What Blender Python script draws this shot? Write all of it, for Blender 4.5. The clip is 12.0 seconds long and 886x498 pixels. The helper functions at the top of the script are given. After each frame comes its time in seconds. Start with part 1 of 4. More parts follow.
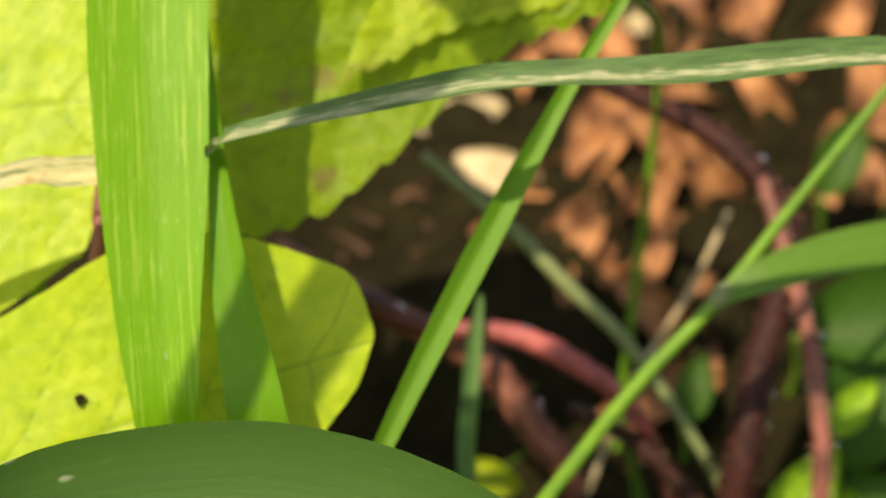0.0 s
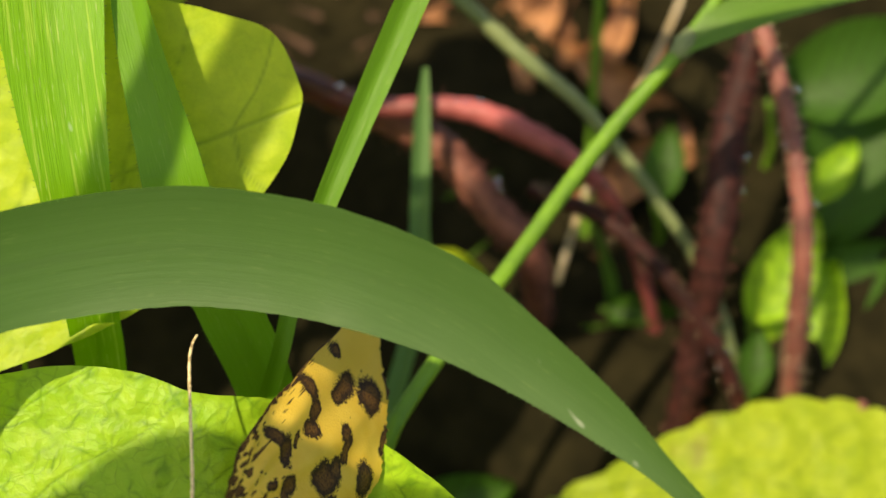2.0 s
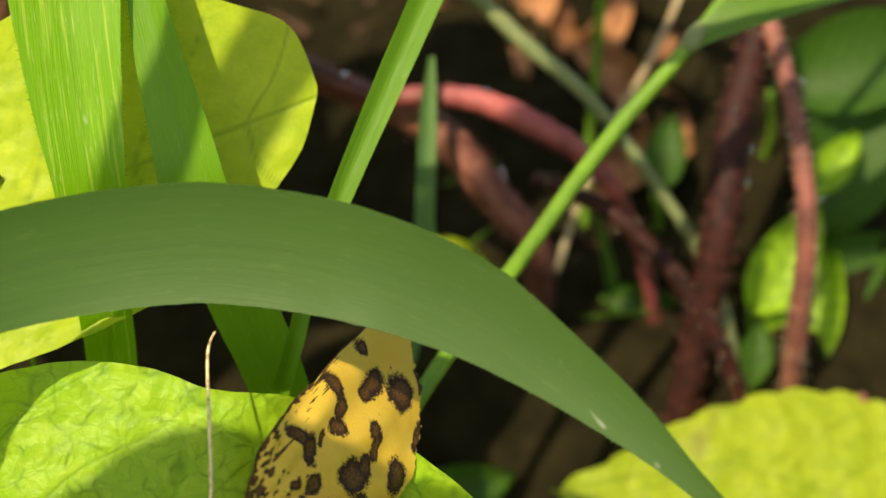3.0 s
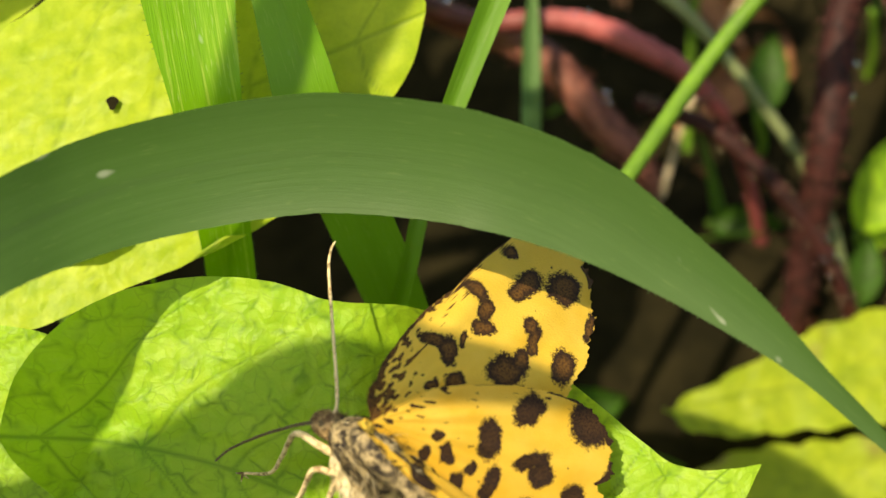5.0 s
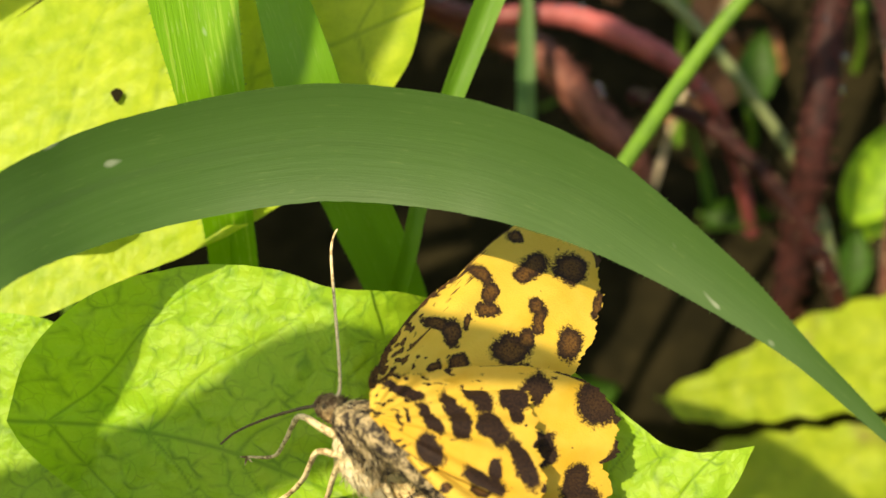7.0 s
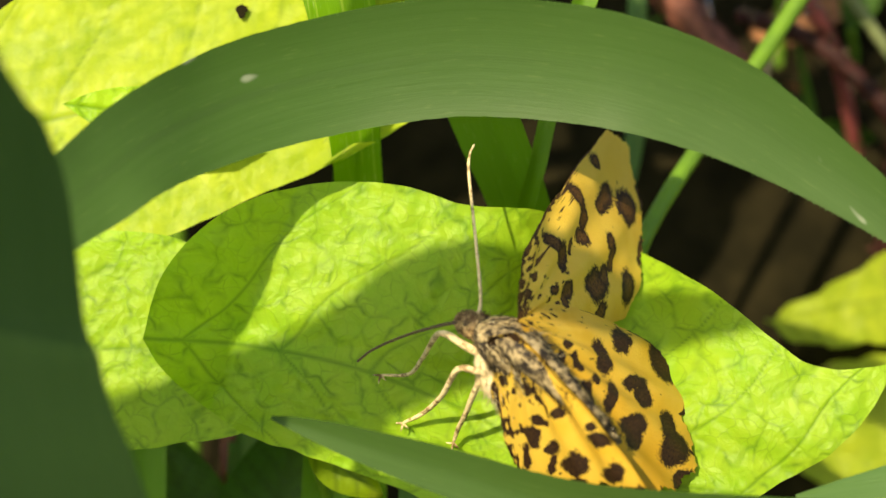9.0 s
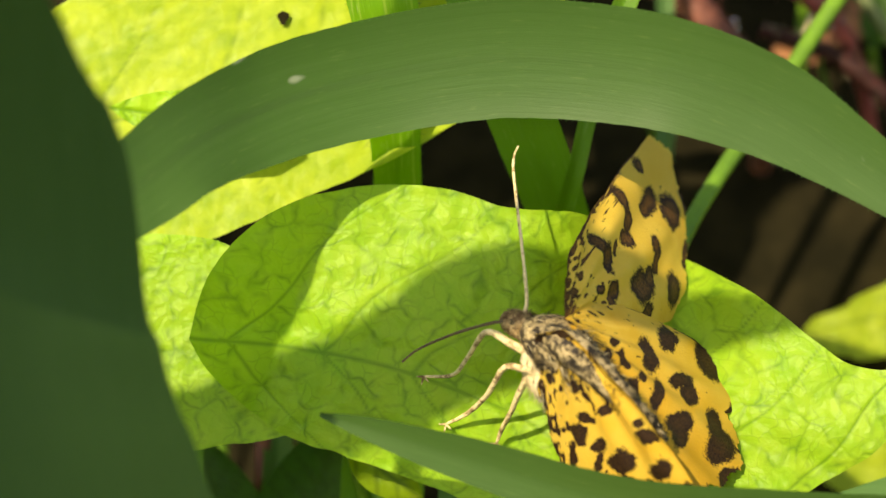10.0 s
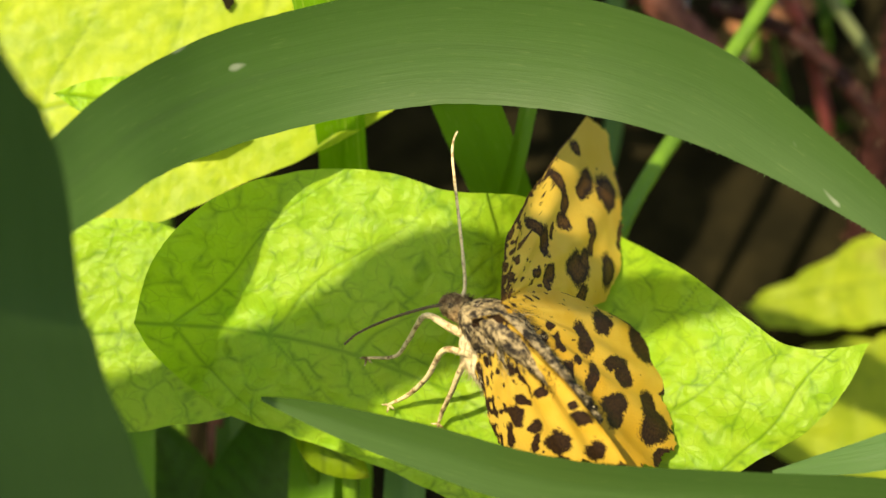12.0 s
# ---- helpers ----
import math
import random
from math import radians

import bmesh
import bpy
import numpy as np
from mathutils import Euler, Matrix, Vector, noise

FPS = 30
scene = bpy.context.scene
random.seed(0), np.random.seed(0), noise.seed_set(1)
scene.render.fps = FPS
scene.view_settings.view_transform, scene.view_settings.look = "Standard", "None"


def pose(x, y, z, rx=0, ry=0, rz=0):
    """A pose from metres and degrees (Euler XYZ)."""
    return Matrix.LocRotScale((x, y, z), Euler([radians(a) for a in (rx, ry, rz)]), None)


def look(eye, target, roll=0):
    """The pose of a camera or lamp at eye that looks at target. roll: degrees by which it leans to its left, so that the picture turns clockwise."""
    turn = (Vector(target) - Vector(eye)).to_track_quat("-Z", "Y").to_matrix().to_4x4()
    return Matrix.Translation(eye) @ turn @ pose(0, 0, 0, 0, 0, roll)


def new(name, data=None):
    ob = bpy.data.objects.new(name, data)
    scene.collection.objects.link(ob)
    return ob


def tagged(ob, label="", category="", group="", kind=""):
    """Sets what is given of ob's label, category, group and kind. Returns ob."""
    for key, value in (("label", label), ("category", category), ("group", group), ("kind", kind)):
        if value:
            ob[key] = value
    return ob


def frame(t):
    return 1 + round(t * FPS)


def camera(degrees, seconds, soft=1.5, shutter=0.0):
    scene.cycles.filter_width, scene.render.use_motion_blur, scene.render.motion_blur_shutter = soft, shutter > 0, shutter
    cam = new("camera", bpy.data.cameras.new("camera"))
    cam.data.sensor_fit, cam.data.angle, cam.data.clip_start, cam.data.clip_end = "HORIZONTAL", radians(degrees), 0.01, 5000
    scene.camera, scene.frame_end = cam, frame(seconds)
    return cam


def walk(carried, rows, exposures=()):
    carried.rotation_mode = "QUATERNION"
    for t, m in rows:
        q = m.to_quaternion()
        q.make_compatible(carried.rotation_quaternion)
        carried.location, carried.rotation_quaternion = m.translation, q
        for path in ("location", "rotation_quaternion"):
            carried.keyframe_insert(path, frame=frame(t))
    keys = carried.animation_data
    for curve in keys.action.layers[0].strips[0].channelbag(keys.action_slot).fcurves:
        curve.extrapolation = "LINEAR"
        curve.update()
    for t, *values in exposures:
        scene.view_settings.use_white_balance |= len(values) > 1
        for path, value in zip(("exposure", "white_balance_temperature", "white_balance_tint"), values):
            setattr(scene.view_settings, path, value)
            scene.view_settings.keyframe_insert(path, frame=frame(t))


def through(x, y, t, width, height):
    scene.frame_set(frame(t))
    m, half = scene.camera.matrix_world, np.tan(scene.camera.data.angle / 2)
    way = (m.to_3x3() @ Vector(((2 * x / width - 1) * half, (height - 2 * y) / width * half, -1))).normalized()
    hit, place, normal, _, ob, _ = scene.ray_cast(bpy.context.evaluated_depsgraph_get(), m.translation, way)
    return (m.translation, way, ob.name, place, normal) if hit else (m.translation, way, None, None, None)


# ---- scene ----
# ---- camera ----
cam = camera(28, 12.0, soft=1.5)
cam.data.dof.use_dof = True
cam.data.dof.focus_distance = 0.0838
cam.data.dof.aperture_fstop = 40
walk(cam, [
    (0, look((0.00699, -0.07083, 0.10398), (0.00762, 0.00344, 0.07427), 5.61)),
    (0.2, look((0.00688, -0.06927, 0.10356), (0.00675, 0.00423, 0.07198), 5.04)),
    (0.3, look((0.00682, -0.06849, 0.10336), (0.00631, 0.00477, 0.07122), 4.76)),
    (0.5, look((0.00671, -0.06693, 0.10294), (0.00613, 0.00661, 0.07147), 4.19)),
    (1, look((0.00665, -0.06534, 0.10120), (0.00810, 0.00730, 0.06770), 3.56)),
    (1.2, look((0.00816, -0.06521, 0.09988), (0.00945, 0.00624, 0.06380), 3.32)),
    (1.3, look((0.00892, -0.06514, 0.09921), (0.01096, 0.00593, 0.06240), 3.21)),
    (1.4, look((0.00967, -0.06508, 0.09855), (0.01268, 0.00635, 0.06257), 3.09)),
    (1.5, look((0.01043, -0.06501, 0.09789), (0.01341, 0.00729, 0.06377), 2.97)),
    (1.6, look((0.01030, -0.06502, 0.09740), (0.01300, 0.00814, 0.06507), 2.86)),
    (1.7, look((0.01017, -0.06503, 0.09691), (0.01198, 0.00822, 0.06468), 2.74)),
    (1.8, look((0.01005, -0.06503, 0.09643), (0.01134, 0.00764, 0.06297), 2.63)),
    (2, look((0.00979, -0.06505, 0.09545), (0.01151, 0.00677, 0.06025), 2.40)),
    (2.5, look((0.00954, -0.06422, 0.09631), (0.01062, 0.00785, 0.06160), 1.99)),
    (2.7, look((0.00699, -0.06390, 0.09653), (0.01032, 0.00744, 0.06048), 3.61)),
    (4.3, look((0.00847, -0.06516, 0.09342), (0.00949, 0.00581, 0.05650), 1.24)),
    (4.5, look((0.00626, -0.06548, 0.09357), (0.00587, 0.00526, 0.05620), 0.55)),
    (5, look((0.00581, -0.06606, 0.09379), (0.00543, 0.00461, 0.05630), 0.40)),
    (5.5, look((0.00484, -0.06682, 0.09368), (0.00416, 0.00388, 0.05624), 0.30)),
    (6, look((0.00461, -0.06736, 0.09366), (0.00409, 0.00323, 0.05601), 0.41)),
    (6.5, look((0.00521, -0.06757, 0.09386), (0.00478, 0.00307, 0.05630), 0.39)),
    (6.7, look((0.00551, -0.06764, 0.09441), (0.00546, 0.00307, 0.05699), 0.37)),
    (8.3, look((0.00255, -0.06987, 0.09046), (0.00303, 0.00032, 0.05209), 0.64)),
    (8.5, look((0.00349, -0.06879, 0.09136), (0.00297, 0.00106, 0.05236), 0.08)),
    (8.6, look((0.00283, -0.06857, 0.09164), (0.00194, 0.00186, 0.05368), 0.03)),
    (8.7, look((0.00217, -0.06835, 0.09192), (0.00078, 0.00211, 0.05402), -0.02)),
    (8.8, look((0.00152, -0.06813, 0.09221), (-0.00004, 0.00171, 0.05320), -0.07)),
    (9, look((0.00020, -0.06769, 0.09277), (-0.00088, 0.00163, 0.05285), -0.17)),
    (9.5, look((-0.00062, -0.06704, 0.09338), (-0.00197, 0.00210, 0.05315), -0.37)),
    (10, look((-0.00242, -0.06923, 0.09123), (-0.00296, 0.00110, 0.05310), 0.06)),
    (10.5, look((-0.00091, -0.06967, 0.09083), (-0.00115, -0.00006, 0.05141), 0.07)),
    (11, look((0.00081, -0.06865, 0.09299), (0.00067, 0.00071, 0.05312), 0.04)),
    (11.2, look((0.00164, -0.06881, 0.09307), (0.00235, 0.00011, 0.05243), 0.07)),
    (11.4, look((0.00247, -0.06896, 0.09316), (0.00330, 0.00049, 0.05345), 0.10)),
    (11.5, look((0.00289, -0.06904, 0.09320), (0.00292, 0.00040, 0.05348), 0.11)),
    (12, look((-0.00018, -0.06964, 0.09316), (-0.00018, -0.00035, 0.05316), -0.00)),
], [(0, 0.57, 8600, 12), (2.5, 0.6, 8600, 12), (4.5, 0.63, 8600, 12), (9, 0.69, 8600, 12), (12, 0.69, 8600, 12)])

# ---- light ----
# The plants stand before a bank; their common axes lean back by TILT. Lengths along them are millimetres:
# u to the right, v up along the lean, w towards the viewer's side, from the moth's head.
TILT, HEAD_UP = radians(30), 50.0


def turned(u, v, w):
    c, s = math.cos(TILT), math.sin(TILT)
    return Vector((u, v * s - w * c, v * c + w * s))


def place(u, v, w):
    return (turned(u, v, w) + Vector((0, 0, HEAD_UP))) / 1000


SUN = turned(-0.36, 0.36, 0.86).normalized()
world = bpy.data.worlds.new("sky")
scene.world = world
world.use_nodes = True
sky = world.node_tree.nodes.new("ShaderNodeTexSky")
sky.sky_type, sky.sun_disc = "NISHITA", False
sky.sun_elevation, sky.sun_rotation = math.asin(SUN.z), math.atan2(SUN.x, SUN.y)
background = world.node_tree.nodes["Background"]
world.node_tree.links.new(sky.outputs[0], background.inputs[0])
background.inputs[1].default_value = 0.15
lamp = bpy.data.lights.new("sun", "SUN")
lamp.energy, lamp.angle, lamp.color = 3.85, radians(0.8), (1.0, 0.94, 0.84)
sun = new("sun", lamp)
sun.matrix_world = look(SUN, (0, 0, 0))


# ---- materials ----
class Nodes:
    """Short-hand for one node material."""

    def __init__(self, name):
        self.mat = bpy.data.materials.new(name)
        self.mat.use_nodes = True
        self.tree = self.mat.node_tree
        self.bsdf = self.tree.nodes["Principled BSDF"]
        self.out = self.tree.nodes["Material Output"]

    def add(self, kind, **values):
        node = self.tree.nodes.new("ShaderNode" + kind)
        for key, value in values.items():
            if key == "operation":
                node.operation = value
            elif key == "blend_type":
                node.blend_type = value
            elif key == "data_type":
                node.data_type = value
            elif key == "attribute_name":
                node.attribute_name = value
            elif key == "feature":
                node.feature = value
            else:
                self.put(node.inputs[key.replace("_", " ")], value)
        return node

    def put(self, socket, value):
        if isinstance(value, bpy.types.NodeSocket):
            self.tree.links.new(value, socket)
        elif isinstance(value, tuple) and len(value) == 3 and socket.type == "RGBA":
            socket.default_value = (*value, 1)
        else:
            socket.default_value = value

    def attr(self, name):
        return self.add("Attribute", attribute_name=name).outputs["Fac"]

    def math(self, op, a, b=0.0, clamp=False):
        node = self.add("Math", operation=op)
        self.put(node.inputs[0], a), self.put(node.inputs[1], b)
        node.use_clamp = clamp
        return node.outputs[0]

    def mix(self, fac, a, b, blend="MIX"):
        node = self.add("Mix", data_type="RGBA", blend_type=blend)
        self.put(node.inputs[0], fac), self.put(node.inputs[6], a), self.put(node.inputs[7], b)
        return node.outputs[2]

    def object_coords(self, scale=(1, 1, 1)):
        return self.add("Mapping", Vector=self.add("TexCoord").outputs["Object"], Scale=scale).outputs[0]

    def vector(self, x, y, z=0.0):
        return self.add("CombineXYZ", X=x, Y=y, Z=z).outputs[0]

    def noise(self, vector, scale, detail=3.0, rough=0.55):
        return self.add("TexNoise", Vector=vector, Scale=scale, Detail=detail, Roughness=rough).outputs["Fac"]

    def ramp(self, fac, low, high):
        node = self.add("MapRange", Value=fac, From_Min=low, From_Max=high)
        return node.outputs[0]

    def bump(self, height, strength, depth):
        return self.add("Bump", Strength=strength, Distance=depth, Height=height).outputs[0]

    def sheet(self, colour, through, amount, rough=0.45, normal=None, specular=0.22):
        """A thin leaf: part of the light goes through it."""
        self.put(self.bsdf.inputs["Base Color"], colour)
        self.put(self.bsdf.inputs["Roughness"], rough)
        self.put(self.bsdf.inputs["Specular IOR Level"], specular)
        glow = self.add("BsdfTranslucent", Color=through)
        mix = self.add("MixShader", Fac=amount)
        if normal:
            self.put(self.bsdf.inputs["Normal"], normal), self.put(glow.inputs["Normal"], normal)
        self.tree.links.new(self.bsdf.outputs[0], mix.inputs[1])
        self.tree.links.new(glow.outputs[0], mix.inputs[2])
        self.tree.links.new(mix.outputs[0], self.out.inputs[0])
        return self.mat

    def solid(self, colour, rough=0.6, normal=None, specular=0.4):
        self.put(self.bsdf.inputs["Base Color"], colour)
        self.put(self.bsdf.inputs["Roughness"], rough)
        self.put(self.bsdf.inputs["Specular IOR Level"], specular)
        if normal:
            self.put(self.bsdf.inputs["Normal"], normal)
        return self.mat


def leaf_material(name, light, deep, vein, through, amount=0.4, rough=0.42, net=0.42, relief=0.22, stain=0.0):
    """Leaf with drawn main veins (attribute vein) and a fine net of small ones; lengths from attributes in millimetres."""
    n = Nodes(name)
    flat = n.vector(n.attr("leaf_x"), n.attr("leaf_y"))
    warp = n.add("VectorMath", operation="ADD")
    n.put(warp.inputs[0], flat)
    wob = n.add("TexNoise", Vector=flat, Scale=0.5, Detail=2.0)
    half = n.add("VectorMath", operation="SCALE")
    n.put(half.inputs[0], wob.outputs["Color"]), n.put(half.inputs["Scale"], 2.0)
    n.put(warp.inputs[1], half.outputs[0])
    cells = n.add("TexVoronoi", feature="DISTANCE_TO_EDGE", Vector=warp.outputs[0], Scale=0.55).outputs["Distance"]
    small = n.add("TexVoronoi", feature="DISTANCE_TO_EDGE", Vector=warp.outputs[0], Scale=1.25).outputs["Distance"]
    lines = n.math("SUBTRACT", 1.0, n.ramp(cells, 0.0, 0.10))
    thin = n.math("MULTIPLY", n.math("SUBTRACT", 1.0, n.ramp(small, 0.0, 0.07)), 0.5)
    worn = n.ramp(n.noise(flat, 0.9, 2.0), 0.36, 0.62)
    web = n.math("MULTIPLY", n.math("MULTIPLY", n.math("MAXIMUM", lines, thin), worn), net)
    veins = n.math("MAXIMUM", n.attr("vein"), web, clamp=True)
    patch = n.ramp(n.noise(flat, 0.28, 4.0), 0.32, 0.7)
    grain = n.noise(flat, 7.0, 3.0)
    lump = n.ramp(n.noise(flat, 1.1, 3.0), 0.35, 0.68)
    colour = n.mix(n.math("MULTIPLY", n.math("ADD", patch, lump), 0.5), deep, light)
    colour = n.mix(n.math("MULTIPLY", n.ramp(grain, 0.35, 0.75), 0.35), colour, light)
    colour = n.mix(n.math("MULTIPLY", veins, 0.85), colour, vein)
    fleck = n.ramp(n.noise(flat, 2.3, 1.0), 0.79, 0.83)
    colour = n.mix(n.math("MULTIPLY", fleck, 0.7), colour, (0.10, 0.07, 0.02))
    blot = n.math("MULTIPLY", n.ramp(n.noise(flat, 0.16, 4.0), 0.60, 0.70), stain)
    colour = n.mix(blot, colour, (0.22, 0.13, 0.06))
    lit = n.mix(n.math("MULTIPLY", veins, 0.8), through, vein)
    lit = n.mix(blot, lit, (0.20, 0.11, 0.04))
    height = n.math("ADD", n.math("MULTIPLY", n.ramp(small, 0.0, 0.4), 0.5), n.math("ADD", n.math("MULTIPLY", n.noise(flat, 1.3, 1.0), 2.2), n.math("MULTIPLY", grain, 0.5)))
    return n.sheet(colour, lit, amount, rough, n.bump(height, relief, 0.00025))


def grass_material(name, base, stripe, through, amount=0.35, rough=0.4, fleck=0.3, relief=0.45, lines_to=(3.6, 0.3, 0.75), specular=0.22, streak=0.0, speck=0.0):
    n = Nodes(name)
    across, along = n.attr("across"), n.attr("along")
    lines = n.noise(n.vector(across, n.math("MULTIPLY", along, 0.012)), lines_to[0], 3.0)
    fine = n.noise(n.vector(across, n.math("MULTIPLY", along, 0.03)), 16.0, 2.0)
    dash = n.noise(n.vector(n.math("MULTIPLY", across, 5.0), n.math("MULTIPLY", along, 0.45)), 1.6, 2.0)
    blotch = n.noise(n.vector(across, along), 0.35, 3.0)
    colour = n.mix(n.ramp(lines, lines_to[1], lines_to[2]), base, stripe)
    colour = n.mix(n.math("MULTIPLY", n.ramp(fine, 0.3, 0.7), 0.5), colour, stripe)
    colour = n.mix(n.math("MULTIPLY", n.ramp(dash, 0.62, 0.75), fleck), colour, (0.42, 0.52, 0.16))
    colour = n.mix(n.math("MULTIPLY", n.ramp(blotch, 0.45, 0.75), 0.25), colour, base)
    long_dash = n.noise(n.vector(n.math("MULTIPLY", across, 3.2), n.math("MULTIPLY", along, 0.11)), 1.5, 3.0)
    colour = n.mix(n.math("MULTIPLY", n.ramp(long_dash, 0.56, 0.66), streak), colour, (0.48, 0.62, 0.10))
    spot = n.ramp(n.noise(n.vector(across, n.math("MULTIPLY", along, 0.45)), 0.9, 1.0), 0.74, 0.8)
    colour = n.mix(n.math("MULTIPLY", spot, max(fleck, speck)), colour, (0.5, 0.55, 0.4))
    return n.sheet(colour, through, amount, rough, n.bump(n.math("ADD", lines, n.math("MULTIPLY", fine, 0.6)), relief, 0.00012), specular)


LEAF = leaf_material("heart_leaf_green", (0.40, 0.62, 0.045), (0.23, 0.49, 0.025), (0.03, 0.15, 0.012), (0.53, 0.80, 0.035), net=0.62, relief=0.28)
LEAF_PALE = leaf_material("pale_leaf_green", (0.56, 0.69, 0.045), (0.22, 0.40, 0.015), (0.12, 0.25, 0.012), (0.70, 0.80, 0.03), 0.4, relief=0.1, net=0.14)
# The dull green carries part of the serrated leaf's shade; the stains are its own.
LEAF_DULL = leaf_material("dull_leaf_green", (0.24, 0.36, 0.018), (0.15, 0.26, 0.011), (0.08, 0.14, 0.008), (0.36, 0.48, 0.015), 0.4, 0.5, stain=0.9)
# Undergrowth leaves: their deep shade is put into this dark green.
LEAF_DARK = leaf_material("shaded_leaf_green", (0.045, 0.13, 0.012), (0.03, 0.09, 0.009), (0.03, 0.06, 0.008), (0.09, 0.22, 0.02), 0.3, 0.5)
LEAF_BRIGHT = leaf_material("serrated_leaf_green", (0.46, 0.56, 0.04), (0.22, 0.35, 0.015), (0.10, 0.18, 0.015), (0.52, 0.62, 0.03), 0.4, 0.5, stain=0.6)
GRASS = grass_material("grass_green", (0.125, 0.32, 0.014), (0.15, 0.355, 0.016), (0.28, 0.56, 0.02), 0.32, 0.4, 0.85, streak=0.45)
GRASS_DULL = grass_material("dull_grass_green", (0.10, 0.26, 0.014), (0.12, 0.29, 0.018), (0.17, 0.36, 0.02), 0.28, 0.4, 0.3)
GRASS_LIGHT = grass_material("young_grass_green", (0.085, 0.23, 0.012), (0.11, 0.27, 0.016), (0.20, 0.40, 0.025), 0.35, 0.45, 0.3)
GRASS_DARK = grass_material("bluish_grass_green", (0.07, 0.16, 0.02), (0.10, 0.205, 0.028), (0.10, 0.26, 0.03), 0.22, 0.38, 0.25)
# Dark base includes shade lying on the arching blade and the low one.
GRASS_ARCH = grass_material("smooth_grass_green", (0.043, 0.102, 0.019), (0.057, 0.122, 0.027), (0.10, 0.25, 0.02), 0.22, 0.5, 0.08, 0.12, specular=0.22, speck=0.5)
GRASS_NEAR = grass_material("deep_grass_green", (0.04, 0.10, 0.016), (0.058, 0.125, 0.026), (0.05, 0.13, 0.01), 0.05, 0.6, 0.1, 0.2, specular=0.15)
GRASS_SOFT = grass_material("greyish_grass_green", (0.07, 0.17, 0.04), (0.10, 0.21, 0.06), (0.15, 0.32, 0.05), 0.3, 0.5, 0.1)


def withered_material():
    n = Nodes("withered_grass")
    across, along = n.attr("across"), n.attr("along")
    wander = n.math("MULTIPLY", n.math("SUBTRACT", n.noise(n.vector(0.0, along), 0.16, 3.0), 0.5), 1.0)
    off = n.math("ABSOLUTE", n.math("ADD", across, n.math("ADD", wander, 0.12)))
    streak = n.noise(n.vector(across, n.math("MULTIPLY", along, 0.06)), 7.0, 3.0)
    pale = n.ramp(n.math("ADD", off, n.math("MULTIPLY", n.math("SUBTRACT", streak, 0.5), 1.6)), 0.34, 0.12)
    dead = n.ramp(along, 45.0, 52.0)
    pale = n.math("MAXIMUM", pale, n.math("MULTIPLY", dead, n.ramp(streak, 0.35, 0.5)), clamp=True)
    green = n.mix(n.ramp(streak, 0.35, 0.7), (0.05, 0.105, 0.035), (0.11, 0.20, 0.06))
    dry = n.mix(n.ramp(n.noise(n.vector(across, along), 0.9, 3.0), 0.35, 0.65), (0.28, 0.32, 0.18), (0.46, 0.45, 0.27))
    dry = n.mix(n.math("MULTIPLY", dead, 0.8), dry, (0.66, 0.58, 0.30))
    dry = n.mix(n.math("MULTIPLY", dead, n.ramp(n.noise(n.vector(across, along), 0.5, 2.0), 0.55, 0.65)), dry, (0.50, 0.24, 0.08))
    return n.sheet(n.mix(n.math("MULTIPLY", pale, 0.85), green, dry), (0.18, 0.28, 0.07), 0.18, 0.55, n.bump(streak, 0.4, 0.00012), 0.25)


GRASS_STRAW = withered_material()


def stem_material(name, colour, other, rough=0.5, patch=0.35, gloss=0.3):
    n = Nodes(name)
    at = n.object_coords((1000, 1000, 1000))
    tone = n.ramp(n.noise(at, patch, 3.0), 0.35, 0.65)
    grain = n.noise(at, 3.0, 3.0)
    return n.solid(n.mix(n.math("MULTIPLY", n.ramp(grain, 0.3, 0.7), 0.4), n.mix(tone, colour, other), other), rough, n.bump(grain, 0.5, 0.0002), gloss)


# Pink and near-black stretches paint the stem's sunlit and shaded parts.
STEM_RED = stem_material("sun_patched_red_stem", (0.62, 0.15, 0.14), (0.05, 0.015, 0.012), 0.45, 0.12)
STEM_PINK = stem_material("pinkish_stem_bark", (0.32, 0.11, 0.08), (0.12, 0.045, 0.035))
# Dark red bark, halved again in colour to give the background's shade.
STEM_DARK = stem_material("shade_dark_red_stem_bark", (0.06, 0.016, 0.012), (0.018, 0.007, 0.005), 0.6, 1.2, gloss=0.2)
STEM_BROWN = stem_material("brown_red_stem_bark", (0.32, 0.12, 0.08), (0.09, 0.032, 0.022), 0.6, 0.9, gloss=0.25)
STEM_GREEN = stem_material("green_stem_skin", (0.14, 0.29, 0.018), (0.08, 0.18, 0.016))
STEM_GREY = stem_material("grey_green_stem_skin", (0.20, 0.24, 0.10), (0.12, 0.16, 0.06), 0.6)
DRY = stem_material("dry_leaf_brown", (0.54, 0.25, 0.10), (0.14, 0.055, 0.025), 0.6)
CRUMB = stem_material("rotten_leaf_brown", (0.16, 0.085, 0.045), (0.05, 0.025, 0.014), 0.8)
DRY_PALE = stem_material("bleached_leaf", (0.62, 0.52, 0.34), (0.42, 0.32, 0.17), 0.65)
# Dark soil taken nearly to black, so the colour holds the bank's shade.
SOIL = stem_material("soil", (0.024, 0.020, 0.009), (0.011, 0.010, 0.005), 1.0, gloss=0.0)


def dew_material():
    n = Nodes("dew")
    n.put(n.bsdf.inputs["Transmission Weight"], 1.0), n.put(n.bsdf.inputs["IOR"], 1.33)
    return n.solid((1, 1, 1), 0.02, None, 0.5)


DEW = dew_material()


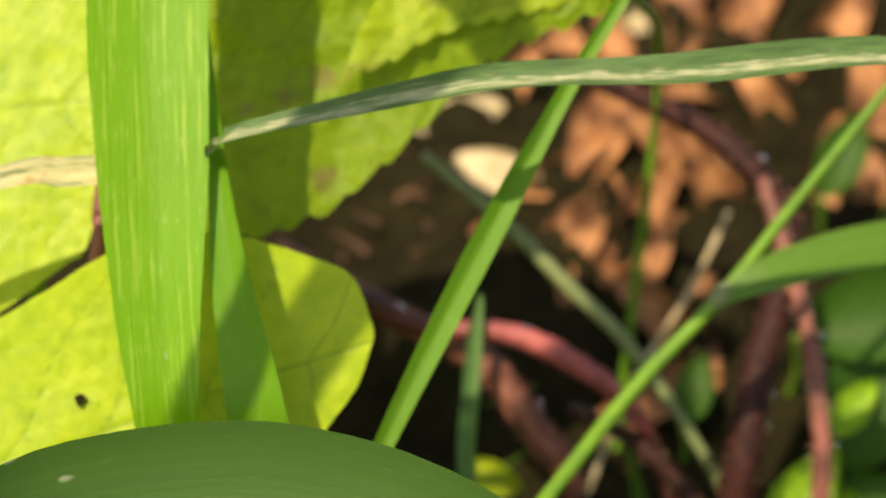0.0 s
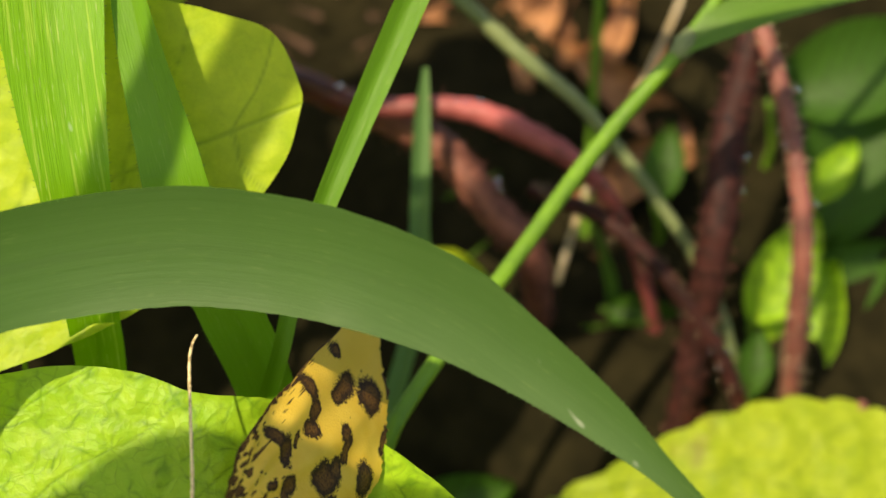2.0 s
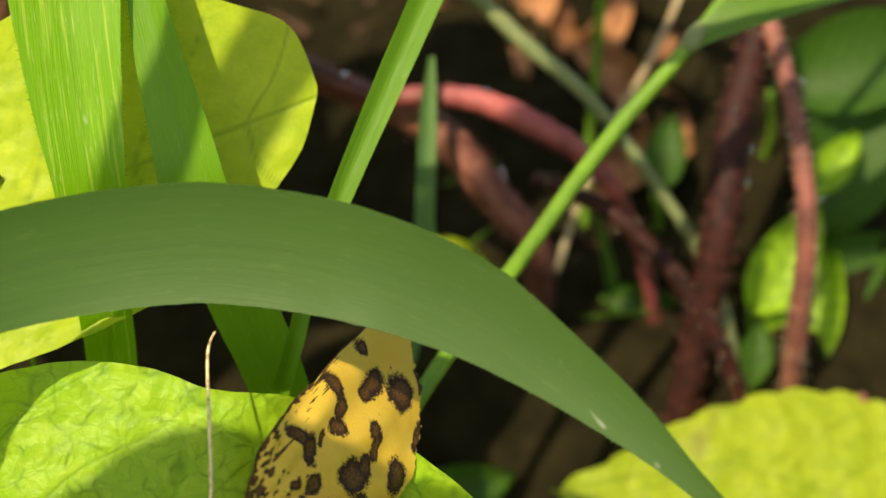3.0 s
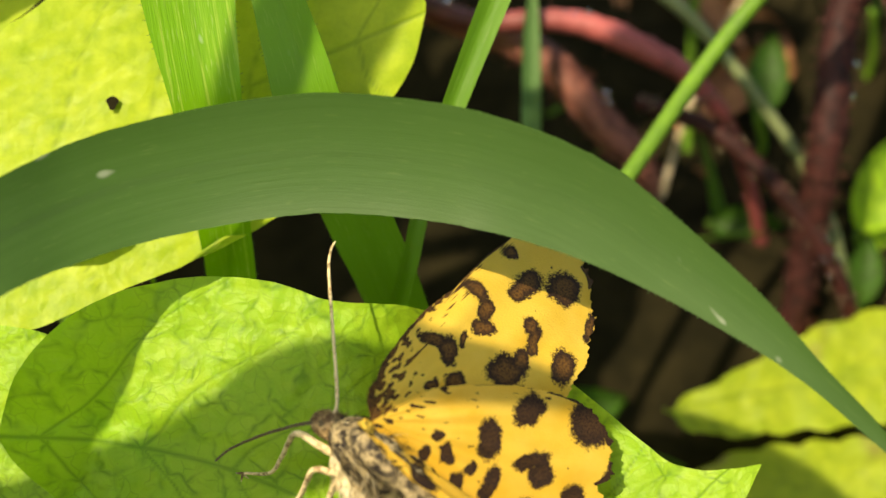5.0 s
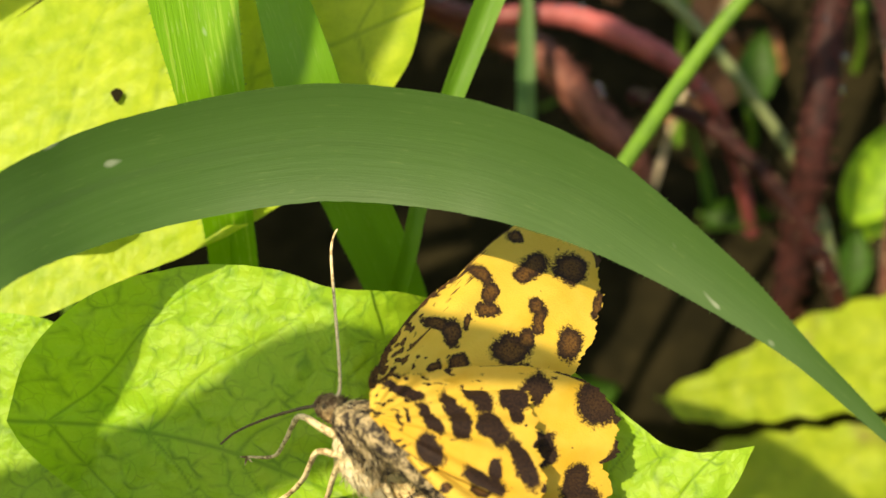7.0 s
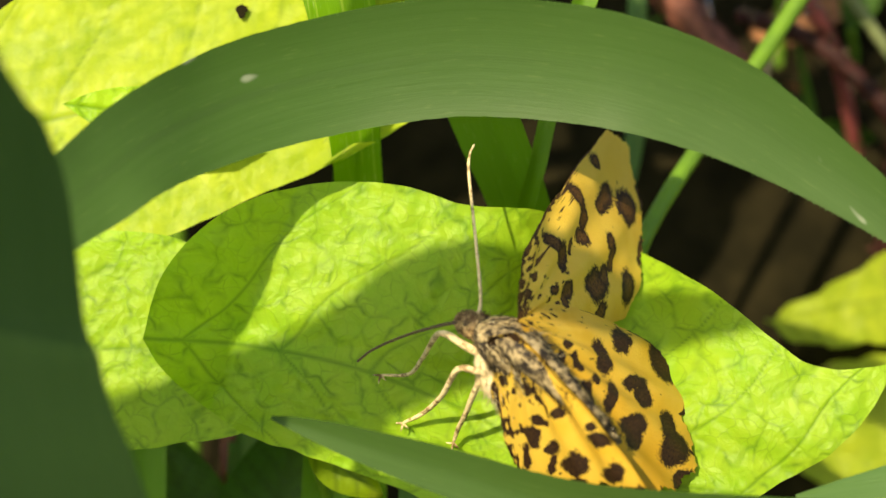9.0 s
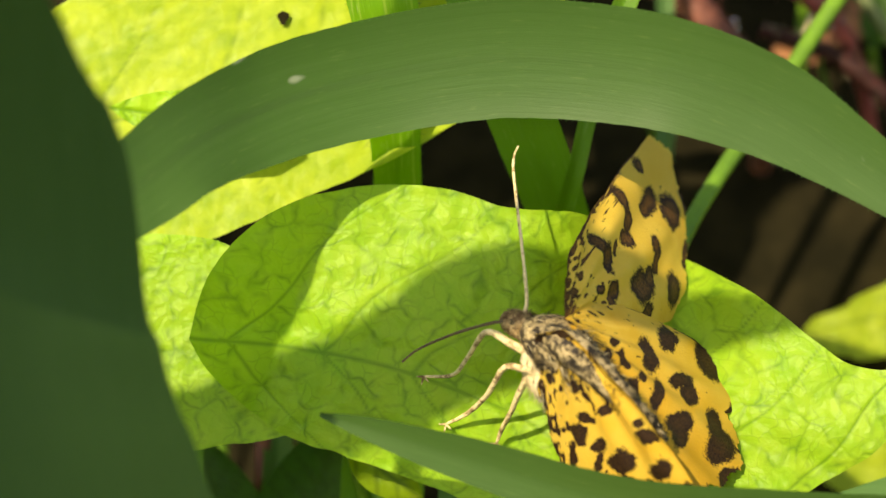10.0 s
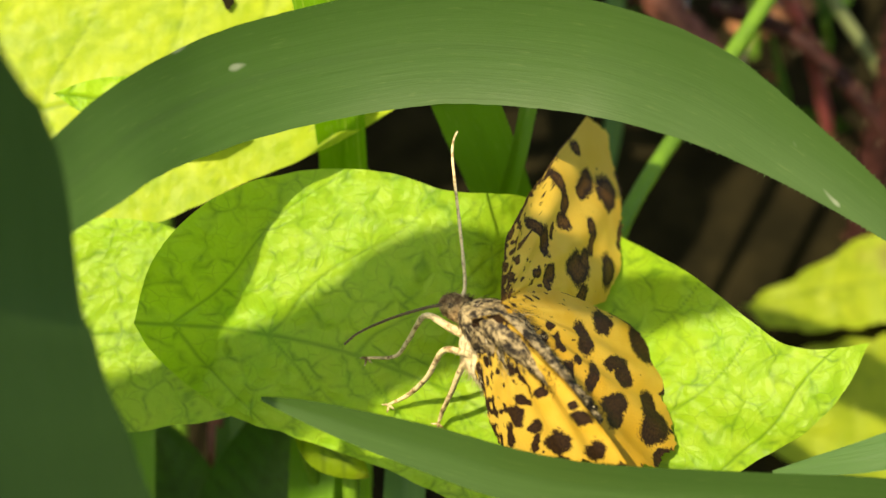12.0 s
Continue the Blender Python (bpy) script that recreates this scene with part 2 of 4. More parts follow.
def wing_material():
    n = Nodes("yellow_wing_scales")
    at = n.object_coords((1000, 1000, 1000))
    grain = n.noise(at, 9.0, 3.0)
    soft = n.noise(at, 0.5, 3.0)
    yellow = n.mix(n.ramp(soft, 0.3, 0.7), (0.72, 0.45, 0.045), (0.80, 0.56, 0.09))
    yellow = n.mix(n.ramp(n.attr("inner"), 0.05, 0.0), yellow, (0.78, 0.53, 0.08))
    yellow = n.mix(n.math("MULTIPLY", n.attr("inner"), 0.8), yellow, (0.70, 0.32, 0.010))
    edge = n.math("ADD", n.attr("spot"), n.math("MULTIPLY", n.math("SUBTRACT", grain, 0.5), 0.8))
    dark = n.mix(n.ramp(grain, 0.35, 0.8), (0.016, 0.009, 0.006), (0.06, 0.03, 0.013))
    heart = n.math("MULTIPLY", n.ramp(n.attr("spot"), 0.7, 1.15), n.attr("brown"))
    dark = n.mix(n.math("MULTIPLY", heart, n.ramp(grain, 0.25, 0.6)), dark, (0.18, 0.085, 0.018))
    colour = n.mix(n.ramp(edge, 0.38, 0.60), yellow, dark)
    return n.sheet(colour, colour, 0.28, 0.6, n.bump(grain, 0.4, 0.00010), 0.2)


WING = wing_material()


def scale_material(name, light, dark, scale, low=0.38, high=0.62):
    n = Nodes(name)
    at = n.object_coords((1000, 1000, 1000))
    tone = n.ramp(n.noise(at, scale, 4.0, 0.7), low, high)
    return n.solid(n.mix(tone, dark, light), 0.7, n.bump(n.noise(at, scale * 2.5, 3.0), 0.6, 0.0002), 0.2)


BODY = scale_material("mottled_scales", (0.46, 0.36, 0.18), (0.03, 0.024, 0.018), 1.9, 0.45, 0.58)
HEAD = scale_material("brown_head_scales", (0.62, 0.44, 0.20), (0.17, 0.095, 0.04), 2.2, 0.42, 0.6)
BELLY = scale_material("speckled_belly_scales", (0.80, 0.62, 0.28), (0.24, 0.13, 0.04), 1.1, 0.36, 0.46)
CREAM = scale_material("cream_scales", (0.84, 0.74, 0.46), (0.58, 0.43, 0.20), 1.6)
LEG = scale_material("speckled_leg_scales", (0.82, 0.66, 0.34), (0.24, 0.15, 0.06), 2.0, 0.36, 0.52)
HAIR = scale_material("dark_fur", (0.36, 0.27, 0.12), (0.018, 0.015, 0.011), 1.3, 0.48, 0.62)
EYE = stem_material("compound_eye", (0.10, 0.07, 0.035), (0.16, 0.11, 0.05), 0.35)


# ---- building ----
def part(name, verts, faces, material, parent=None, label="", attributes=None, smooth=True):
    """One mesh object from lists, under a thing or alone. Its coordinates are in metres."""
    data = bpy.data.meshes.new(name)
    data.from_pydata([tuple(v) for v in verts], [], faces)
    data.materials.append(material)
    for key, values in (attributes or {}).items():
        data.attributes.new(key, "FLOAT", "POINT").data.foreach_set("value", values)
    if smooth:
        data.polygons.foreach_set("use_smooth", [True] * len(faces))
    ob = new(name, data)
    if parent:
        ob.parent = parent
    return tagged(ob, label)


def grid_faces(rows, columns, wrap=False):
    faces = []
    for i in range(rows - 1):
        for j in range(columns if wrap else columns - 1):
            k = (j + 1) % columns
            faces.append((i * columns + j, i * columns + k, (i + 1) * columns + k, (i + 1) * columns + j))
    return faces


def spline(points, count):
    """Points along a smooth line through the given rows of numbers."""
    rows = [np.array(p, float) for p in points]
    rows = [2 * rows[0] - rows[1], *rows, 2 * rows[-1] - rows[-2]]
    made, last = [], len(rows) - 3
    for i in range(count):
        t = i / (count - 1) * last
        k = min(int(t), last - 1)
        t -= k
        a, b, c, d = rows[k:k + 4]
        made.append(0.5 * (2 * b + (c - a) * t + (2 * a - 5 * b + 4 * c - d) * t * t + (3 * b - a - 3 * c + d) * t ** 3))
    return made


def tube_mesh(points, count, sides, rough=0.0):
    """Tapered tube through rows of (u, v, w, radius), in the leaning frame."""
    line = spline(points, count)
    verts, up = [], Vector((0.3, 0.2, 0.9))
    for i, p in enumerate(line):
        q = line[min(i + 1, count - 1)] - line[max(i - 1, 0)]
        ahead = Vector(q[:3]).normalized()
        side = ahead.cross(up).normalized()
        top = side.cross(ahead)
        for j in range(sides):
            a = 2 * math.pi * j / sides
            r = max(p[3], 0.01) * (1 + rough * noise.noise(Vector((i * 0.7, j * 1.9, points[0][0]))))
            verts.append(Vector(p[:3]) + (side * math.cos(a) + top * math.sin(a)) * r)
    faces = grid_faces(count, sides, True)
    faces += [tuple(range(sides))[::-1], tuple(range((count - 1) * sides, count * sides))]
    return verts, faces


def tube(name, points, material, parent=None, label="", count=28, sides=9, rough=0.15, local=False):
    verts, faces = tube_mesh(points, count, sides, rough)
    return part(name, [v / 1000 if local else place(*v) for v in verts], faces, material, parent, label)


def ribbon(name, points, material, face=(0, 0, 1), fold=0.25, count=70, across=13, parent=None, label="", twist=0.0, ripple=0.0, rib=False, keen=1.3):
    """Grass blade through rows of (u, v, w, width); face: the way its upper side looks; fold: depth of its keel."""
    line = spline(points, count)
    face = Vector(face)
    verts, wide, long_, run, keel = [], [], [], 0.0, []
    for i, p in enumerate(line):
        ahead = Vector((line[min(i + 1, count - 1)] - line[max(i - 1, 0)])[:3]).normalized()
        looks = Matrix.Rotation(radians(twist) * i / count, 3, ahead) @ face
        side = ahead.cross(looks).normalized()
        top = side.cross(ahead)
        run += float(np.linalg.norm((p - line[max(i - 1, 0)])[:3]))
        keel.append((*(Vector(p[:3]) - top * (max(p[3], 0.02) * fold / 4 + 0.075 + 0.012 * p[3])), 0.05 + 0.012 * p[3]))
        for j in range(across):
            c = 2 * j / (across - 1) - 1
            half = max(p[3], 0.02) / 2
            lift = half * fold * (abs(c) ** keen - 0.5) + half * ripple * math.sin(run * 0.35 + c * 2.0) * abs(c)
            edge = 1 + 0.015 * noise.noise(Vector((run * 0.9, c * 3, p[0]))) * abs(c)
            verts.append(place(*(Vector(p[:3]) + side * (c * half * edge) + top * lift)))
            wide.append(c * half), long_.append(run)
    ob = part(name, verts, grid_faces(count, across), material, parent, label, {"across": wide, "along": long_})
    if rib:
        tube("midrib", keel[::3], material, ob, count=count, sides=6, rough=0.0)
    return ob


def leaf_blade(name, top, bottom, middle, depth, material, parent=None, label="", columns=150, rows=64, veins=7, teeth=0.0, pitch=1.6, seed=0.0, lean=0.9, relief=0.10):
    """Leaf blade between two edges given as (u, v) along u; depth(u, v) is its w. Main veins leave the midrib at a slant."""
    tu, tv = zip(*top)
    bu, bv = zip(*bottom)
    mu, mv = zip(*middle)
    lo, hi = max(tu[0], bu[0]), min(tu[-1], bu[-1])
    verts, xs, ys, vein = [], [], [], []
    roots = [lo + (hi - lo) * (k + 0.35) / veins for k in range(veins)]
    for i in range(columns):
        a = i / (columns - 1)
        u = lo + (hi - lo) * (0.5 - 0.5 * math.cos(math.pi * a))
        t, b, m = (float(np.interp(u, *some)) for some in ((tu, tv), (bu, bv), (mu, mv)))
        jag = teeth * abs((u / pitch + seed) % 1.0 - 0.3) + 0.07 * noise.noise(Vector((u * 0.8, seed, 1)))
        t, b = t - jag, b + jag + 0.08 * noise.noise(Vector((u * 0.9, seed, 5)))
        for j in range(rows):
            v = b + (t - b) * j / (rows - 1)
            off = v - m
            near = 0.6 * math.exp(-(off / 0.12) ** 2)
            for k, root in enumerate(roots):
                bend = root + lean * abs(off) + 0.25 * math.sin(off * 0.8 + k * 2.1 + seed) * min(abs(off), 1.5)
                width = 0.125 * max(0.5, 1 - abs(off) / 12)
                near = max(near, 0.55 * math.exp(-((u - bend) / width) ** 2))
            puff = relief * (noise.noise(Vector((u * 0.45, v * 0.45, seed))) * 2.2 + noise.noise(Vector((u * 1.3, v * 1.3, seed))))
            verts.append(place(u, v, depth(u, v) + puff - 0.10 * near))
            xs.append(u + 37 * seed), ys.append(v), vein.append(near)
    return part(name, verts, grid_faces(columns, rows), material, parent, label, {"leaf_x": xs, "leaf_y": ys, "vein": vein})


def smooth_edge(points, count=40):
    return [tuple(p) for p in spline(points, count)]


# ---- ground ----
def ground_height(y):
    """The bank: level at first, then rising behind the plants."""
    s = max(0.0, y * 1000 - 14)
    return 90 * (1 - math.exp(-s / 90 * 1.25)) / 1000


def build_ground():
    steps = [math.sinh(k / 60 * 7.2) * 0.03 for k in range(-60, 61)]
    near = [k * 0.004 for k in range(-40, 41)]
    line = sorted([s for s in steps if abs(s) > 0.17] + near)
    verts = []
    for y in line:
        for x in line:
            h = ground_height(y + 0.02 * noise.noise(Vector((x * 9, 0, 3)))) if abs(y) < 5 else 0.09 if y > 0 else 0
            h += 0.0045 * noise.fractal(Vector((x * 60, y * 60, 0)), 1, 2, 4) if abs(x) < 0.3 and abs(y) < 0.3 else 0
            verts.append((x, y, h))
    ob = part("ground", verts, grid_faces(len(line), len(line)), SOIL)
    tagged(ob, "dark crumbly soil, darkened further for a shaded bank", "ground", kind="structure")


build_ground()


# ---- leaves ----
def petiole(leaf, points, material=STEM_GREEN):
    return tube("petiole", points, material, leaf, count=22, sides=8)


def build_main_leaf():
    top = smooth_edge([(-14.7, -0.9), (-14.3, 0.8), (-13.4, 2.7), (-11.9, 4.4), (-10.0, 5.6), (-7.5, 6.35), (-5.0, 6.5), (-2.5, 6.25), (0.2, 5.4), (4.2, 5.1), (8.3, 3.5), (11.4, 1.7), (14.3, -0.6), (16.0, -1.9), (17.7, -2.25), (20.2, -1.9)], 80)
    bottom = smooth_edge([(-14.7, -0.9), (-14.1, -2.3), (-13.0, -3.7), (-10.8, -5.6), (-6.4, -7.1), (-2.6, -8.5), (0.8, -10.0), (5.0, -11.0), (9.0, -10.6), (13.6, -8.3), (16.8, -6.4), (18.9, -4.3), (20.2, -1.9)], 80)
    middle = smooth_edge([(-14.7, -0.9), (-10.3, -1.4), (-5.3, -2.4), (0.2, -4.4), (5.7, -7.0), (20.2, -9.0)])

    def depth(u, v):
        dip = 2.0 * math.exp(-((u - 8.5) / 3.6) ** 2 - ((v + 1.6) / 3.4) ** 2) + 5.2 * math.exp(-((u - 7.6) / 3.8) ** 2 - ((v - 3.6) / 3.4) ** 2)
        trough = 0.5 * math.exp(-((v + 3.2 + 0.25 * u) / 1.1) ** 2)
        past = -8.0 - 0.4 * (6.0 - v) - u
        bent = 0.5 * (past + math.hypot(past, 0.2))
        low = min(0.0, v - float(np.interp(u, *zip(*middle))))
        return -5.0 + (0.09 if u > 0 else 0.02) * u - (0.05 if v > 0 else 0.12) * v - dip - trough + 0.34 * low + 0.95 * bent

    leaf = leaf_blade("leaf", top, bottom, middle, depth, LEAF, columns=340, rows=130, veins=8, seed=0.1)
    tagged(leaf, "bright green heart-shaped leaf on which the moth sits", "leaf")
    petiole(leaf, [(13.0, -8.2, -3.8, 0.5), (12.0, -13.0, -8.0, 0.5), (8.0, -28.0, -14.0, 0.6), (4.0, -54.0, -22.0, 0.8)])


def build_left_leaf():
    top = smooth_edge([(-32.0, -1.0), (-28.0, 3.0), (-23.0, 4.4), (-19.0, 4.1), (-16.5, 4.1), (-13.4, 3.5), (-9.0, 1.0), (-6.0, -2.0)])
    bottom = smooth_edge([(-32.0, -1.0), (-28.0, -5.2), (-22.0, -6.7), (-17.5, -6.7), (-13.8, -6.2), (-10.0, -5.4), (-6.0, -2.0)])
    middle = [(-32.0, -1.0), (-19.0, -1.6), (-6.0, -2.0)]
    leaf = leaf_blade("leaf", top, bottom, middle, lambda u, v: -6.7 + 0.04 * (u + 15) - 0.08 * v, LEAF, columns=120, rows=70, veins=7, seed=1.3)
    tagged(leaf, "bright green oval leaf tucked behind another leaf", "leaf")
    petiole(leaf, [(-6.5, -2.2, -8.4, 0.4), (-5.0, -9.0, -11.0, 0.45), (-6.0, -30.0, -20.0, 0.55), (-6.0, -53.0, -25.0, 0.7)])


def build_back_leaf():
    top = smooth_edge([(-28.0, 8.0), (-25.0, 13.8), (-20.0, 17.4), (-16.1, 19.3), (-10.7, 23.3), (-6.8, 24.8), (-3.4, 25.0), (0.8, 24.2), (3.0, 23.3), (4.3, 20.8), (4.4, 20.0)], 60)
    bottom = smooth_edge([(-28.0, 8.0), (-24.0, 4.6), (-19.0, 3.6), (-14.5, 4.0), (-10.6, 5.8), (-6.9, 7.4), (-2.9, 9.6), (0.4, 12.2), (2.1, 14.6), (3.7, 17.3), (4.4, 20.0)], 60)
    middle = [(-28.0, 8.0), (-15.0, 11.0), (-6.0, 15.5), (4.4, 20.0)]
    leaf = leaf_blade("leaf", top, bottom, middle, lambda u, v: -9.8 - 0.03 * (u + 5) - 0.02 * (v - 14) + 0.008 * (v - 14) ** 2, LEAF_PALE, columns=170, rows=90, veins=6, seed=2.2, lean=0.5, relief=0.035)
    tagged(leaf, "broad yellow-green leaf with a small dark hole", "leaf")
    petiole(leaf, [(-27.0, 8.0, -8.8, 0.5), (-27.0, -4.0, -14.0, 0.5), (-24.0, -30.0, -22.0, 0.6), (-22.0, -52.0, -28.0, 0.8)])
    spot = [(-11.2 + 0.28 * math.cos(a) * (1 + 0.3 * math.sin(3 * a)), 15.2 + 0.36 * math.sin(a)) for a in (k * math.pi / 8 for k in range(16))]
    part("bite_mark", [place(u, v, -9.3) for u, v in spot] + [place(-11.2, 15.2, -9.26)], [(k, (k + 1) % 16, 16) for k in range(16)], SOIL, leaf, "small dark bite mark")


def build_upper_leaf():
    top = smooth_edge([(-36.0, 32.0), (-32.0, 41.0), (-25.0, 46.0), (-18.0, 46.5), (-13.6, 42.0), (-11.8, 33.0)])
    bottom = smooth_edge([(-36.0, 32.0), (-32.0, 22.0), (-25.0, 17.0), (-20.0, 17.6), (-17.0, 19.8), (-13.8, 22.8), (-12.4, 24.6), (-11.8, 33.0)])
    middle = [(-36.0, 32.0), (-23.0, 31.0), (-11.8, 33.0)]
    leaf = leaf_blade("leaf", top, bottom, middle, lambda u, v: -13.0 - 0.03 * (v - 30), LEAF_PALE, columns=110, rows=80, veins=5, seed=3.1, lean=0.6, relief=0.05)
    tagged(leaf, "large yellow-green leaf dappled with shade", "leaf")
    tube("petiole", [(-12.0, 32.0, -12.6, 0.45), (-11.9, 26.0, -12.0, 0.42), (-11.8, 23.0, -12.2, 0.4), (-13.0, 0.0, -18.0, 0.5), (-14.0, -48.0, -32.0, 0.7)], STEM_PINK, leaf, "brownish petiole", count=30)


def build_small_leaf():
    top = smooth_edge([(-19.4, 10.2), (-17.5, 10.9), (-15.0, 11.1), (-12.8, 10.6), (-11.2, 9.4)])
    bottom = smooth_edge([(-19.4, 10.2), (-17.0, 8.8), (-14.5, 8.3), (-12.5, 8.6), (-11.2, 9.4)])
    leaf = leaf_blade("leaf", top, bottom, [(-19.4, 10.2), (-15.0, 9.7), (-11.2, 9.4)], lambda u, v: -6.0 - 0.06 * (u + 12), LEAF, columns=60, rows=30, veins=4, seed=4.0)
    tagged(leaf, "small pointed green leaf under a grass blade", "leaf")
    petiole(leaf, [(-11.4, 9.4, -6.1, 0.1), (-10.6, 10.0, -8.0, 0.1), (-10.2, 10.0, -14.0, 0.12), (-10.0, -12.0, -22.0, 0.2), (-10.0, -50.0, -28.0, 0.4)])


def build_serrated_leaf():
    top = smooth_edge([(-13.6, 35.4), (-9.9, 42.0), (-2.4, 48.5), (6.1, 50.4), (12.6, 46.7), (17.3, 42.0)])
    bottom = smooth_edge([(-13.6, 35.4), (-11.8, 28.8), (-7.1, 25.5), (-3.8, 25.8), (0.2, 27.5), (2.9, 30.0), (5.1, 32.4), (7.9, 36.0), (10.8, 38.6), (17.3, 42.0)])
    middle = [(-13.6, 35.4), (-3.3, 37.8), (6.1, 40.1), (17.3, 42.0)]
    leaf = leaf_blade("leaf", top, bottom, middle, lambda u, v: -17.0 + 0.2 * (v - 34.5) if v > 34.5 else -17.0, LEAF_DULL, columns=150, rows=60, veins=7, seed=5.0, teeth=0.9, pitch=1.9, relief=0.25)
    tagged(leaf, "serrated leaf half in shade, partly put into its dull green", "leaf")
    petiole(leaf, [(-13.2, 35.4, -17.2, 0.5), (-18.0, 20.0, -26.0, 0.5), (-18.0, -10.0, -38.0, 0.6), (-18.0, -40.0, -40.0, 0.8)])
    top = smooth_edge([(0.9, 35.4), (2.2, 40.5), (7.0, 44.3), (12.7, 45.3), (17.9, 43.2)])
    bottom = smooth_edge([(0.9, 35.4), (3.8, 37.1), (7.0, 39.2), (10.8, 40.5), (17.9, 43.2)])
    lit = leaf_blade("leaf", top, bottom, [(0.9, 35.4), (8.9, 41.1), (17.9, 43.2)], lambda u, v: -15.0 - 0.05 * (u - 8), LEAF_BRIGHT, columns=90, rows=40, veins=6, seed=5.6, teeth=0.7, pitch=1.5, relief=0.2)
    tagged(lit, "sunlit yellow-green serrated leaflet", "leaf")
    petiole(lit, [(17.7, 43.1, -15.5, 0.3), (22.0, 43.0, -34.0, 0.3), (23.0, 20.0, -50.0, 0.4), (23.0, -2.0, -54.0, 0.4)])


def build_right_leaves():
    def away(points):
        return [(1.0 + 1.12 * (u - 1.0), 3.2 + 1.12 * (v - 4.0)) for u, v in points]

    top = smooth_edge(away([(17.5, 0.1), (19.4, 1.3), (22.2, 2.7), (24.4, 4.0), (26.0, 4.8), (28.5, 5.6), (32.0, 6.4), (38.0, 5.2), (42.0, -2.0)]))
    bottom = smooth_edge(away([(17.5, 0.1), (18.6, -1.0), (21.0, -1.5), (25.0, -1.2), (31.0, -0.7), (38.0, -1.2), (42.0, -2.0)]))
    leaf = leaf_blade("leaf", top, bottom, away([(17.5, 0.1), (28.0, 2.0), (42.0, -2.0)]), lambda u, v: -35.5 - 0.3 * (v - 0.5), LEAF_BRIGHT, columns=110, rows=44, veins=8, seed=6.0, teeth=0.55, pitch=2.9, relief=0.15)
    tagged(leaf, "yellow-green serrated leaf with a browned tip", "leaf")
    petiole(leaf, [(40.0, 5.4, -37.1, 0.4), (40.4, 3.0, -40.0, 0.45), (38.4, -1.0, -43.0, 0.5), (36.3, -4.5, -44.6, 0.5)], STEM_PINK)
    top = smooth_edge(away([(17.8, -5.6), (19.5, -3.4), (22.0, -2.2), (26.0, -1.6), (32.0, -1.2), (38.0, -2.0), (43.0, -7.0)]))
    bottom = smooth_edge(away([(17.8, -5.6), (18.8, -8.0), (22.5, -10.6), (28.0, -12.6), (34.0, -12.4), (39.0, -10.0), (43.0, -7.0)]))
    lower = leaf_blade("leaf", top, bottom, away([(17.8, -5.6), (30.0, -6.4), (43.0, -7.0)]), lambda u, v: -36.0 - 0.15 * (v + 6), LEAF_BRIGHT, columns=100, rows=44, veins=7, seed=6.4, teeth=0.6, pitch=2.7, relief=0.15)
    tagged(lower, "yellow-green serrated leaf below another one", "leaf")
    petiole(lower, [(47.4, -8.3, -35.0, 0.4), (49.5, -15.0, -36.5, 0.5), (49.5, -32.0, -41.0, 0.6)])
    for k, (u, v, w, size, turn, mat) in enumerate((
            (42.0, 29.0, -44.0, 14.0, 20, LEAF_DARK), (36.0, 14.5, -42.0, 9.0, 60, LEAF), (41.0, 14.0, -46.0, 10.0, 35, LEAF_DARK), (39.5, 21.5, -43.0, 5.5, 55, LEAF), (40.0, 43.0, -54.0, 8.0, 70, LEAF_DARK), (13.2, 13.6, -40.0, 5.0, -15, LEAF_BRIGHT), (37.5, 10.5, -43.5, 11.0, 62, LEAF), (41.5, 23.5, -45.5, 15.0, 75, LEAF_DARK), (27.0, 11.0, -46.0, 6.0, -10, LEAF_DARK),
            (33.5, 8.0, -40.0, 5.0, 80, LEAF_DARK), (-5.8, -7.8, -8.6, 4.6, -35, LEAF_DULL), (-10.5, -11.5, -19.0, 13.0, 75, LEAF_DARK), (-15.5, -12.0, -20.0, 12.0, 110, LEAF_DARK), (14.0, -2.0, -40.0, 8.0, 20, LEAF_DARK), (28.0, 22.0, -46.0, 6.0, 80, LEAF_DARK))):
        c, s = math.cos(radians(turn)), math.sin(radians(turn))
        n_u, n_v = 40, 22
        verts, xs, ys, vein = [], [], [], []
        for i in range(n_u):
            a = i / (n_u - 1)
            half = 0.42 * math.sin(math.pi * a ** 0.8) ** 0.8 * size / 2 * 1.2
            for j in range(n_v):
                b = 2 * j / (n_v - 1) - 1
                x, y = (a - 0.5) * size, b * half
                verts.append(place(u + x * c - y * s, v + x * s + y * c, w + 0.10 * size * (b * b - 0.5) - 0.5 * (a - 0.5) ** 2 * size))
                xs.append(x + 50 * k), ys.append(y)
                vein.append(max(math.exp(-(y / 0.12) ** 2), 0.7 * math.exp(-((((x - 0.8 * abs(y)) / 1.3) % 1 - 0.5) / 0.12) ** 2)))
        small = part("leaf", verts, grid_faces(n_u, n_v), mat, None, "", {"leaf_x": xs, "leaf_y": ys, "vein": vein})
        tagged(small, "small bright green leaf in the undergrowth" if mat is not LEAF_DARK else "small leaf, its green darkened for shade", "leaf")
        root = Vector((u - size / 2 * c, v - size / 2 * s, w - 0.125 * size))
        foot = root + Vector((0, -2.0, -4.0))
        while place(*foot).z > ground_height(place(*foot).y) and foot.y > -60:
            foot += Vector((0.1, -1.0, -1.2))
        petiole(small, [(*root, 0.3), (*((root + foot) / 2 + Vector((0.8, 0, 0))), 0.3), (*foot, 0.35)])


